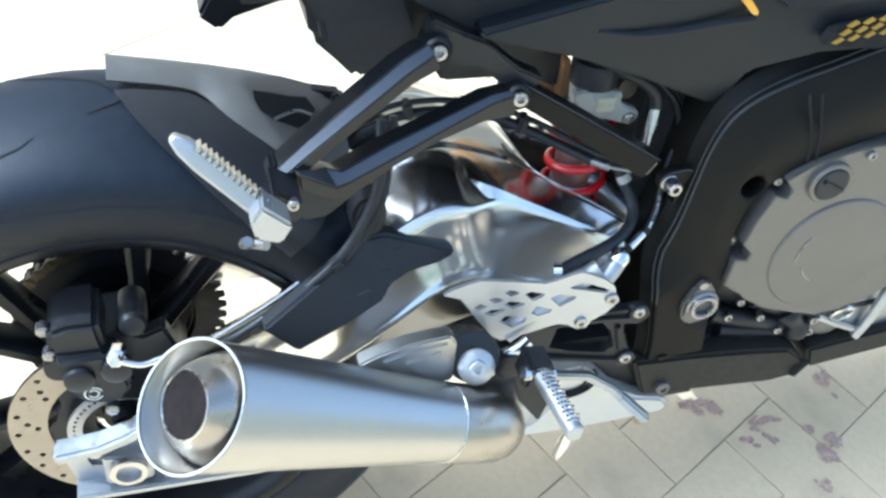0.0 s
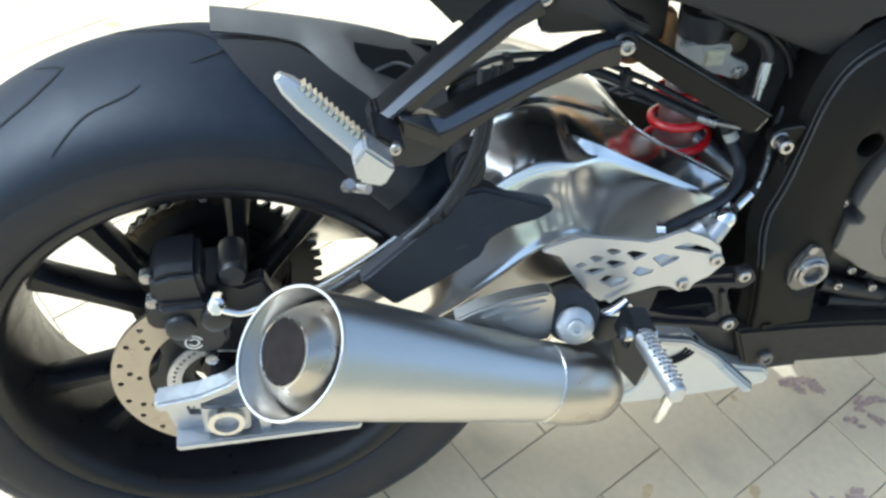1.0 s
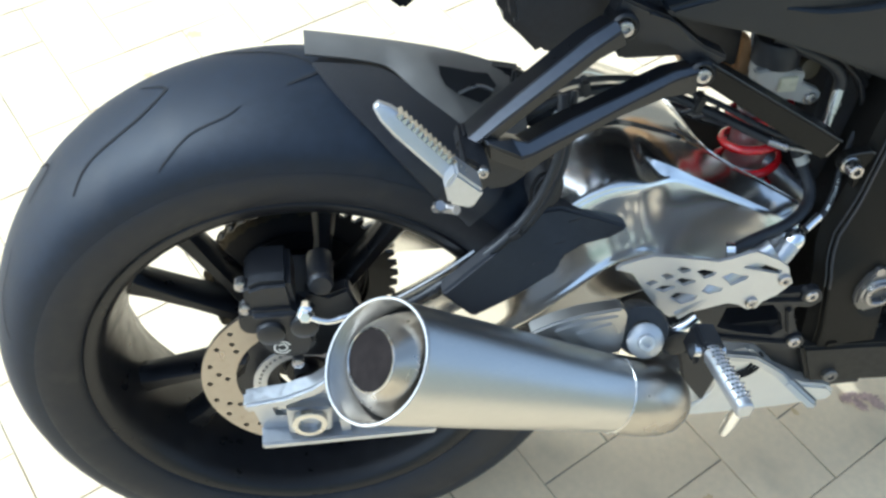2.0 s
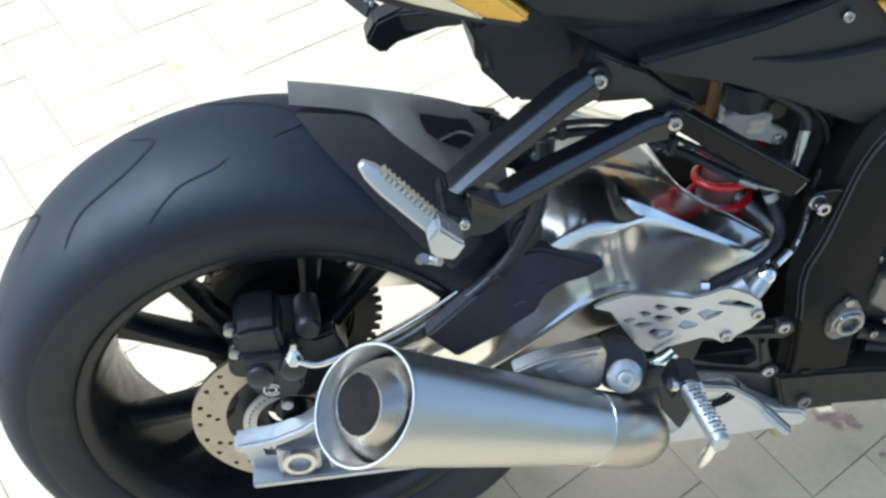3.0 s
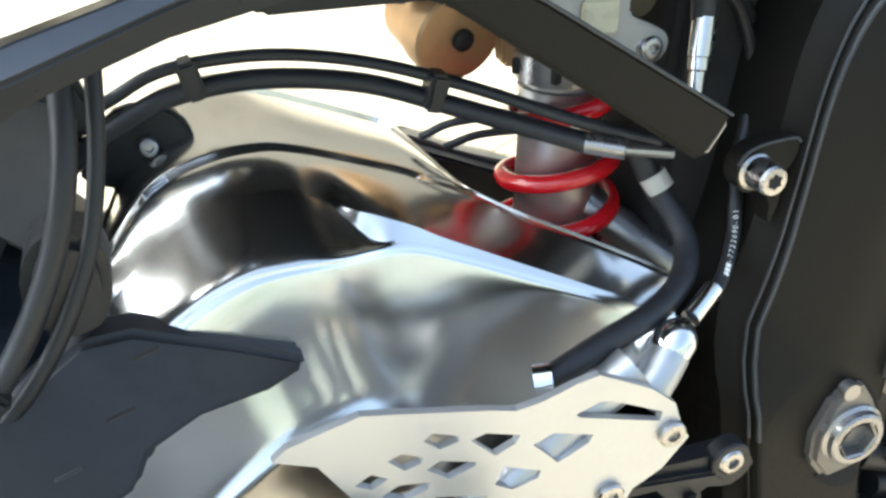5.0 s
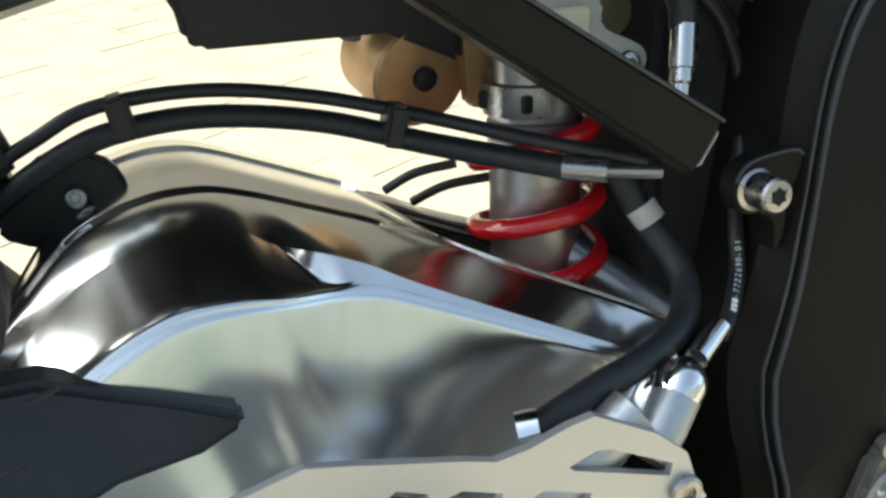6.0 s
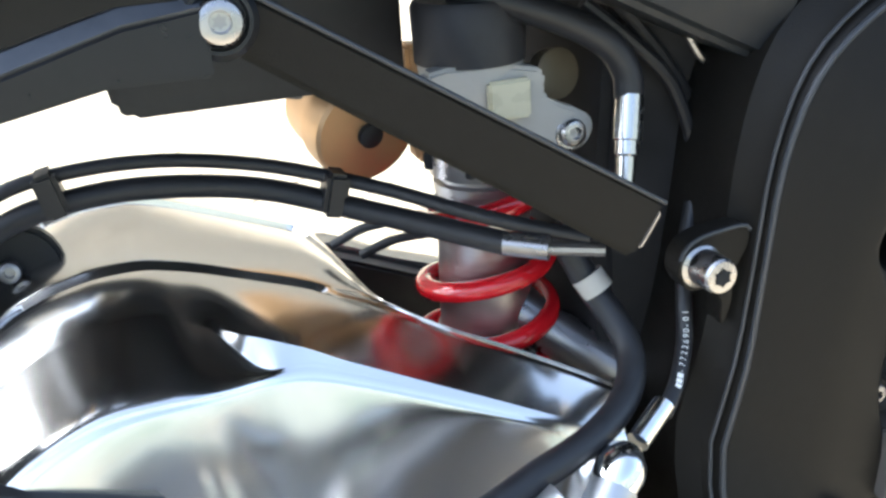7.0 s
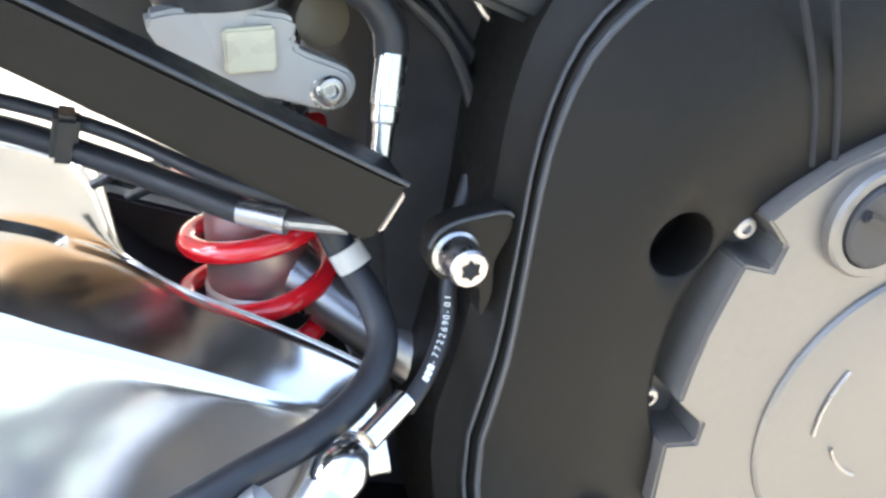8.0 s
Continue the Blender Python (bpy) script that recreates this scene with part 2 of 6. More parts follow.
def tube(points, radius, n=12, steps=6, bm=None, smooth=True, caps=True, squash=1.0):
    """A round bar or hose along a smooth line; radius may be a function of 0..1."""
    line = smooth_line(points, steps) if smooth else [Vector(p) for p in points]
    b = bm or bmesh.new()
    rows, side = [], None
    for i, p in enumerate(line):
        way = (line[min(i + 1, len(line) - 1)] - line[max(i - 1, 0)]).normalized()
        if side is None:
            side = way.orthogonal().normalized()
        side = (side - way * side.dot(way)).normalized()
        other = way.cross(side)
        r = radius(i / (len(line) - 1)) if callable(radius) else radius
        rows.append([b.verts.new(p + r * (math.cos(a) * side + squash * math.sin(a) * other)) for a in (2 * math.pi * k / n for k in range(n))])
    for a, c in zip(rows, rows[1:]):
        for i in range(n):
            k = (i + 1) % n
            b.faces.new((a[i], a[k], c[k], c[i]))
    if caps:
        b.faces.new(rows[0])
        b.faces.new(rows[-1])
    return b


def box(centre, size, turn=(0, 0, 0), bevel=0.001, bm=None):
    b = bmesh.new()
    bmesh.ops.create_cube(b, size=1, matrix=pose(*centre, *turn) @ Matrix.Diagonal((*size, 1)))
    bevelled(b, bevel)
    return b if bm is None else merge(bm, b)


def loft(rows, caps=True, closed=True, bm=None):
    """A skin over rows of points, each row with the same count."""
    b = bm or bmesh.new()
    made = [[b.verts.new(p) for p in row] for row in rows]
    for a, c in zip(made, made[1:]):
        for i in range(len(a) - (0 if closed else 1)):
            k = (i + 1) % len(a)
            b.faces.new((a[i], a[k], c[k], c[i]))
    if caps and closed:
        b.faces.new(made[0])
        b.faces.new(made[-1])
    return b


def bar(path, width, depth, bevel=0.003, lean=None):
    """A square-cut beam along (x, y, z) points; width across in x-z, depth along y."""
    p = [Vector(q) for q in path]
    rows = []
    for i, q in enumerate(p):
        way = (p[min(i + 1, len(p) - 1)] - p[max(i - 1, 0)]).normalized()
        across = Vector((0, 1, 0)).cross(way).normalized()
        deep = way.cross(across).normalized()
        w = width[i] if isinstance(width, (list, tuple)) else width
        d = depth[i] if isinstance(depth, (list, tuple)) else depth
        rows.append([q + across * w / 2 * a + deep * d / 2 * c for a, c in ((1, 1), (1, -1), (-1, -1), (-1, 1))])
    return bevelled(loft(rows), bevel)


def along(xs, values):
    """A smooth function through values at xs that never overshoots them."""
    xs, values = np.array(xs, float), np.array(values, float)
    rise = np.diff(values) / np.diff(xs)
    slopes = np.concatenate(([rise[0]], [2 * a * b / (a + b) if a * b > 0 else 0.0 for a, b in zip(rise, rise[1:])], [rise[-1]]))

    def f(x):
        x = min(max(x, xs[0]), xs[-1])
        i = min(max(int(np.searchsorted(xs, x)) - 1, 0), len(xs) - 2)
        h = xs[i + 1] - xs[i]
        t = (x - xs[i]) / h
        return float(values[i] * (1 + 2 * t) * (1 - t) ** 2 + slopes[i] * h * t * (1 - t) ** 2 + values[i + 1] * t * t * (3 - 2 * t) - slopes[i + 1] * h * t * t * (1 - t))
    return f


def eased(xs, values, reach=0.006):
    """The same, with its bends spread over some millimetres."""
    f = along(xs, values)
    return lambda x: sum(f(x + reach * k / 3) * w for k, w in ((-3, 1), (-2, 2), (-1, 3), (0, 4), (1, 3), (2, 2), (3, 1))) / 16


def socket_screw(name, at, axis, r, parent, mat=None, height=0.006, label="", washer=0.0, lobes=6):
    """A round-headed screw with a star socket, seen end on."""
    b = lathe([(-0.004, r * 0.98), (height * 0.7, r), (height, r * 0.86), (height * 1.1, r * 0.62), (height * 1.1, r * 0.46), (height * 0.5, r * 0.40), (height * 0.45, 0)], at, axis, 24)
    if washer:
        lathe([(-0.004, washer), (0.0008, washer), (0.0012, washer * 0.92), (0.0012, r)], at, axis, 24, b)
    s = part(name, b, mat or M_SCREW, parent, label)
    m = axis_frame(at, axis)
    k = bmesh.new()
    pts = [m @ Vector(((r * (0.33 if i % 2 else 0.22)) * math.cos(math.pi * i / lobes), (r * (0.33 if i % 2 else 0.22)) * math.sin(math.pi * i / lobes), height * 0.5)) for i in range(2 * lobes)]
    k.faces.new([k.verts.new(p) for p in pts])
    part("socket", k, M_SHOCK, parent)
    return s


# ---- the place ----
LEAN = 11.78
bike = new("motorcycle")
bike.empty_display_size = 0.1
bike.matrix_world = pose(0, 0, 0.315, -LEAN, 0, 0)
tagged(bike, "black sport motorcycle leaning on its stand on beige pavers", "motorcycle")

# ---- rear wheel ----
wheel = new("rear_wheel")
wheel.parent = bike
TYRE_R, TYRE_HALF = 0.322, 0.096


def tyre_profile():
    """Half-sections from the near bead over the tread to the far bead, as (y, radius)."""
    pts = [(-0.080, 0.226), (-0.086, 0.233), (-0.0925, 0.247), (-0.0955, 0.262), (-0.0955, 0.272)]
    for i in range(1, 24):
        a = math.pi * i / 24
        y = -0.0955 * math.cos(a)
        pts.append((y, 0.272 + (TYRE_R - 0.272) * math.sin(a) ** 0.86))
    pts += [(-y, r) for y, r in reversed(pts[:5])]
    return pts


def tyre():
    prof = tyre_profile()
    return lathe([(-y, r) for y, r in prof], (0, 0, 0), (0, -1, 0), 144)


tread = part("tyre", tyre(), M_TYRE, wheel, "worn black rubber tyre with curved grooves", 50)


def tread_radius(y):
    ys = [p[0] for p in tyre_profile()[4:-4]]
    rs = [p[1] for p in tyre_profile()[4:-4]]
    return float(np.interp(y, ys, rs))


def groove(line, turn, width, mirror=1):
    """A narrow dark groove over the tread, along (degrees, y) points."""
    pts = smooth_line([(a, y, 0) for a, y in line], 6)
    rows = []
    for i, p in enumerate(pts):
        t = i / (len(pts) - 1)
        ahead, back = pts[min(i + 1, len(pts) - 1)], pts[max(i - 1, 0)]
        way = Vector((math.radians(ahead.x - back.x) * 0.32, ahead.y - back.y)).normalized()
        w = width * (0.35 + 0.65 * math.sin(math.pi * min(max(t, 0.02), 0.98)) ** 0.4)
        row = []
        for s in (-0.5, 0.5):
            th, y = math.radians(p.x + turn) - way.y * s * w / 0.32, p.y + way.x * s * w
            r = tread_radius(y) + 0.0008
            row.append((r * math.cos(th), mirror * y, r * math.sin(th)))
        rows.append(row)
    return loft(rows, caps=False, closed=False)


HOOK = [(114.2, 0.027), (111.8, 0.018), (109.8, 0.010), (109.0, -0.001), (113.1, -0.025), (117.5, -0.0364), (122.4, -0.0445), (125.3, -0.0536), (128.1, -0.0690)]
ARC = [(96.1, -0.0476), (98.6, -0.0572), (104.4, -0.0655), (108.5, -0.0780), (111.5, -0.0866)]
for k in range(7):
    turn = 360 / 7 * k
    part("groove", groove(HOOK, turn, 0.0036), M_DARK, wheel)
    part("groove", groove(ARC, turn, 0.0017), M_DARK, wheel)
    part("groove", groove(HOOK, turn - 180 / 7, 0.0036, -1), M_DARK, wheel)
    part("groove", groove(ARC, turn - 180 / 7, 0.0017, -1), M_DARK, wheel)

# ridge between tread and sidewall, and the bead line
part("sidewall_ring", lathe([(0.0957, 0.2725), (0.0972, 0.2700), (0.0968, 0.2550), (0.0945, 0.2450), (0.0900, 0.2350), (0.0860, 0.2310), (0.0840, 0.2300)], n=120), M_SIDEWALL, wheel, "", 60)

# rim: lip, well and far lip
rim_prof = [(0.0800, 0.2265), (0.0830, 0.2290), (0.0845, 0.2270), (0.0838, 0.2200), (0.0780, 0.2130), (0.0640, 0.2080), (0.0500, 0.2020), (0.0300, 0.1960),
            (0.0150, 0.1935), (-0.0150, 0.1935), (-0.0300, 0.1960), (-0.0500, 0.2020), (-0.0640, 0.2080), (-0.0800, 0.2140), (-0.0838, 0.2290), (-0.0800, 0.2265)]
rim = part("rim", lathe(rim_prof, n=120), M_RIM, wheel, "black painted alloy rim", 40)
hub = part("hub", lathe([(0.085, 0.0), (0.085, 0.022), (0.050, 0.030), (0.044, 0.056), (0.030, 0.066), (-0.030, 0.066), (-0.045, 0.050), (-0.085, 0.035), (-0.085, 0.0)], n=48), M_RIM, wheel)


def spoke(inner, outer):
    """A tapered spoke with a ridge along its outer face, from the hub at one angle to the rim at another."""
    a, b = math.radians(inner), math.radians(outer)
    start, end = Vector((0.058 * math.cos(a), 0.058 * math.sin(a))), Vector((0.198 * math.cos(b), 0.198 * math.sin(b)))
    side = Vector((-(end - start).y, (end - start).x)).normalized()
    rows = []
    for t in (0, 0.15, 0.5, 0.85, 1.0):
        p = start.lerp(end, t)
        w = 0.0130 - 0.0036 * math.sin(math.pi * t) + 0.006 * t ** 6
        y0 = -0.046 + 0.014 * t
        sec = [(-w, -0.016), (-w * 0.92, y0 + 0.008), (-w * 0.45, y0), (w * 0.45, y0), (w * 0.92, y0 + 0.008), (w, -0.016), (w * 0.6, -0.002), (-w * 0.6, -0.002)]
        rows.append([(p.x + side.x * q, y, p.y + side.y * q) for q, y in sec])
    return loft(rows)


for k in range(5):
    for inner, outer in ((134, 126), (140, 152)):
        part("spoke", spoke(inner + 72 * k, outer + 72 * k), M_RIM, wheel)

# brake disc with its holes, carrier and toothed speed ring
disc_holes = []
for k in range(24):
    for rr, off in ((0.102, 0.0), (0.092, 0.45), (0.083, 0.75)):
        if (k + int(off * 4)) % 2 == 0 or rr > 0.1:
            a = 2 * math.pi * (k + off) / 24
            disc_holes.append(ring(rr * math.cos(a), rr * math.sin(a), 0.0031, 8))
disc = part("brake_disc", plate(ring(0, 0, 0.110, 72), disc_holes + [ring(0, 0, 0.074, 48)], -0.0915, -0.0865), M_DISC, wheel, "drilled steel brake disc")
part("disc_carrier", plate([(0.076 * math.cos(a) * (1 if i % 6 < 3 else 0.86), 0.076 * math.sin(a) * (1 if i % 6 < 3 else 0.86)) for i, a in enumerate(2 * math.pi * j / 36 for j in range(36))],
                           [ring(0, 0, 0.03, 20)], -0.0895, -0.080), M_BLACK, wheel)
teeth = [ring(0.0495 * math.cos(2 * math.pi * k / 48), 0.0495 * math.sin(2 * math.pi * k / 48), 0.0021, 4) for k in range(48)]
part("speed_sensor_ring", plate(ring(0, 0, 0.056, 64), teeth + [ring(0, 0, 0.042, 40)], -0.1020, -0.0995), M_ANODISED, wheel, "toothed silver sensor ring")

# sprocket, chain and its guard on the far side
sprocket = new("sprocket")
sprocket.parent = bike
teeth_line = []
for k in range(44):
    for da, rr in ((-0.32, 0.1045), (-0.12, 0.1135), (0.12, 0.1135), (0.32, 0.1045)):
        a = 2 * math.pi * (k + da) / 44
        teeth_line.append((rr * math.cos(a), rr * math.sin(a)))
part("toothed_ring", plate(teeth_line, [ring(0, 0, 0.074, 40)], 0.058, 0.064), M_BLACK, sprocket, "black toothed sprocket")
part("sprocket_carrier", lathe([(-0.05, 0.078), (-0.066, 0.074), (-0.070, 0.04), (-0.070, 0.0)], n=40), M_BLACK, sprocket)
chain = new("drive_chain")
chain.parent = bike
link = bmesh.new()
for y in (0.0535, 0.0685):
    prism([(x, z) for x, z in rounded([(-0.011, 0.0), (-0.007, 0.0062), (0.0, 0.0040), (0.007, 0.0062), (0.011, 0.0), (0.007, -0.0062), (0.0, -0.0040), (-0.007, -0.0062)], 3)], y - 0.001, y + 0.001, 0, bm=link)
lathe([(-0.052, 0.0), (-0.052, 0.0048), (-0.070, 0.0048), (-0.070, 0.0)], (0.0079, 0, 0), n=10, bm=link)
first = part("chain_link", link, M_CHAIN, chain)
CHAIN_FROM, CHAIN_TO = Vector((0.012, 0, 0.109)), Vector((0.560, 0, 0.135))
run = (CHAIN_TO - CHAIN_FROM)
slope = math.degrees(math.atan2(run.z, run.x))
count = int(run.length / 0.0159)
for k in range(count + 1):
    at = CHAIN_FROM + run * k / count
    m = pose(at.x, 0.0015 * (k % 2), at.z, 0, -slope, 0)
    if k == 0:
        first.matrix_basis = m
    else:
        twin(first, chain, m)
for k in range(1, 24):
    a = math.radians(96 + k * 8.2)
    twin(first, chain, pose(0.109 * math.cos(a), 0.0015 * (k % 2), 0.109 * math.sin(a), 0, -math.degrees(a) - 90, 0))

# ---- brake caliper on the near side of the wheel ----
caliper = new("brake_caliper")
caliper.parent = bike
part("caliper_body", prism([(-0.047, 0.146), (-0.038, 0.122), (-0.036, 0.100), (-0.028, 0.086), (-0.006, 0.080), (0.010, 0.086), (0.017, 0.102), (0.012, 0.126), (0.000, 0.146)], -0.142, -0.108, 0.005, segments=3), M_BLACK, caliper)
part("caliper_bridge", prism([(-0.048, 0.140), (-0.047, 0.170), (-0.030, 0.176), (-0.004, 0.176), (0.000, 0.142)], -0.134, -0.075, 0.005), M_BLACK, caliper)
part("slide_boot", lathe([(-0.02, 0.0125), (0.012, 0.0125), (0.016, 0.0115), (0.020, 0.0125), (0.026, 0.0105), (0.027, 0.0)], (0.024, -0.100, 0.158), (0, -1, 0.1), 24), M_RUBBER, caliper)
part("caliper_bracket", prism([(0.008, 0.150), (0.030, 0.140), (0.050, 0.148), (0.060, 0.120), (0.050, 0.080), (0.020, 0.055), (-0.010, 0.060), (0.014, 0.090)], -0.118, -0.100, 0.003), M_BLACK, caliper)
part("fixing_lug", prism(rounded([(-0.056, 0.128), (-0.046, 0.134), (-0.036, 0.120), (-0.040, 0.106), (-0.054, 0.110)], 3), -0.128, -0.110, 0.003), M_BLACK, caliper)
for px, pz in ((-0.026, 0.122), (0.006, 0.128)):
    part("piston_cap", lathe([(0.0, 0.014), (0.006, 0.013), (0.008, 0.009), (0.008, 0.0)], (px, -0.141, pz), n=24), M_BLACK, caliper)
badge = bmesh.new()
for r0, r1, a0, a1 in ((0.0085, 0.0070, 20, 330), (0.0052, 0.0037, 200, 500)):
    rows = []
    for i in range(21):
        a = math.radians(a0 + (a1 - a0) * i / 20)
        rows.append([(-0.017 + r * math.cos(a), -0.1436, 0.101 + r * math.sin(a)) for r in (r0, r1)])
    loft(rows, caps=False, closed=False, bm=badge)
part("badge", badge, M_MARK, caliper, "white round maker's mark drawn as plain rings")
part("banjo_bolt", lathe([(-0.01, 0.0085), (0.004, 0.0085), (0.005, 0.0065), (0.011, 0.0065), (0.012, 0.005), (0.012, 0.0)], (0.009, -0.148, 0.150), (-0.1, -0.9, 0.35), 6), M_CHROME, caliper, "bright hexagon banjo bolt")
part("brake_pipe", tube([(0.010, -0.153, 0.149), (0.028, -0.156, 0.144), (0.045, -0.154, 0.146), (0.062, -0.150, 0.150)], 0.0032), M_CHROME, caliper)
for at in ((-0.048, -0.128, 0.142), (-0.050, -0.120, 0.165), (-0.004, -0.143, 0.078)):
    part("caliper_bolt", lathe([(-0.006, 0.006), (0.003, 0.006), (0.004, 0.004), (0.004, 0)], at, n=16), M_SHOCK, caliper)
part("paint_dot", box((0.047, -0.1075, 0.133), (0.009, 0.002, 0.010), (0, 20, 0), 0.0004), M_MARK, caliper)
part("wheel_spindle", lathe([(-0.10, 0.014), (0.10, 0.014)], n=24), M_BLACK, wheel)

# ---- swingarm ----
swingarm = new("swingarm")
swingarm.parent = bike
slot_y = eased([0.06, 0.13, 0.2, 0.23, 0.255, 0.28, 0.31, 0.33, 0.36, 0.39, 0.411, 0.4185, 0.4244, 0.4366, 0.45, 0.466, 0.482, 0.5, 0.52, 0.61], [-0.124, -0.118, -0.102, -0.078, -0.04, -0.018, -0.016, -0.013, -0.008, -0.0065, -0.012, -0.015, -0.0185, -0.03, -0.041, -0.048, -0.056, -0.067, -0.078, -0.09])
slot_z = eased([0.06, 0.13, 0.2, 0.235, 0.25, 0.265, 0.28, 0.3, 0.312, 0.326, 0.342, 0.36, 0.375, 0.393, 0.411, 0.4244, 0.4366, 0.45, 0.466, 0.482, 0.5, 0.61], [0.095, 0.132, 0.178, 0.2085, 0.2215, 0.2335, 0.2415, 0.2475, 0.2492, 0.2485, 0.244, 0.237, 0.231, 0.224, 0.2175, 0.213, 0.208, 0.203, 0.1965, 0.19, 0.183, 0.129])
inner_y = along([0.06, 0.2, 0.235, 0.262, 0.285, 0.402, 0.411, 0.4165, 0.4205, 0.4244, 0.4366, 0.45, 0.466, 0.482, 0.5, 0.52, 0.61], [-0.095, -0.08, -0.04, 0.055, 0.126, 0.126, 0.09, 0.034, 0.0, -0.015, -0.027, -0.038, -0.045, -0.053, -0.064, -0.075, -0.087])
ridge_y = along([0.06, 0.3, 0.335, 0.35, 0.3625, 0.38, 0.4, 0.418, 0.436, 0.4545, 0.5, 0.61], [-0.105, -0.052, -0.047, -0.047, -0.055, -0.061, -0.0635, -0.066, -0.0695, -0.0735, -0.084, -0.095])
ridge_z = along([0.06, 0.35, 0.3625, 0.38, 0.4, 0.418, 0.436, 0.4545, 0.5, 0.61], [0.09, 0.2287, 0.2272, 0.2218, 0.2112, 0.2025, 0.1942, 0.186, 0.166, 0.115])
edge_y = eased([0.06, 0.13, 0.2, 0.25, 0.27, 0.29, 0.31, 0.33, 0.355, 0.372, 0.386, 0.4, 0.4545, 0.5, 0.61], [-0.118, -0.11, -0.098, -0.088, -0.087, -0.086, -0.0848, -0.083, -0.0792, -0.0722, -0.0695, -0.0695, -0.0795, -0.09, -0.101])
edge_z = eased([0.06, 0.13, 0.2, 0.25, 0.268, 0.29, 0.31, 0.33, 0.355, 0.372, 0.386, 0.4, 0.4545, 0.5, 0.61], [0.082, 0.115, 0.152, 0.190, 0.2065, 0.219, 0.2245, 0.2236, 0.2172, 0.2107, 0.2075, 0.203, 0.179, 0.159, 0.108])
roll = eased([0.06, 0.25, 0.28, 0.31, 0.34, 0.372, 0.4, 0.61], [0.009, 0.01, 0.0095, 0.0075, 0.006, 0.0055, 0.0055, 0.005])
side_y = eased([0.06, 0.13, 0.2, 0.26, 0.32, 0.38, 0.44, 0.5, 0.61], [-0.15, -0.14, -0.127, -0.116, -0.106, -0.097, -0.094, -0.101, -0.11])
low_z = eased([0.06, 0.13, 0.187, 0.231, 0.264, 0.297, 0.318, 0.34, 0.37, 0.40, 0.44, 0.47, 0.50, 0.61], [0.030, 0.050, 0.070, 0.089, 0.109, 0.132, 0.143, 0.147, 0.138, 0.124, 0.112, 0.116, 0.146, 0.150])
flare = along([0.06, 0.37, 0.395, 0.412, 0.4244, 0.445, 0.61], [0.0, 0.0, 0.006, 0.0085, 0.004, 0.0, 0.0])
chamfer = along([0.06, 0.36, 0.40, 0.44, 0.47, 0.5, 0.61], [1.0, 0.55, 0.55, 0.36, 0.18, 0.1, 0.1])
sunk = along([0.06, 0.235, 0.262, 0.396, 0.4085, 0.61], [0.0, 0.0, 0.006, 0.006, 0.0, 0.0])


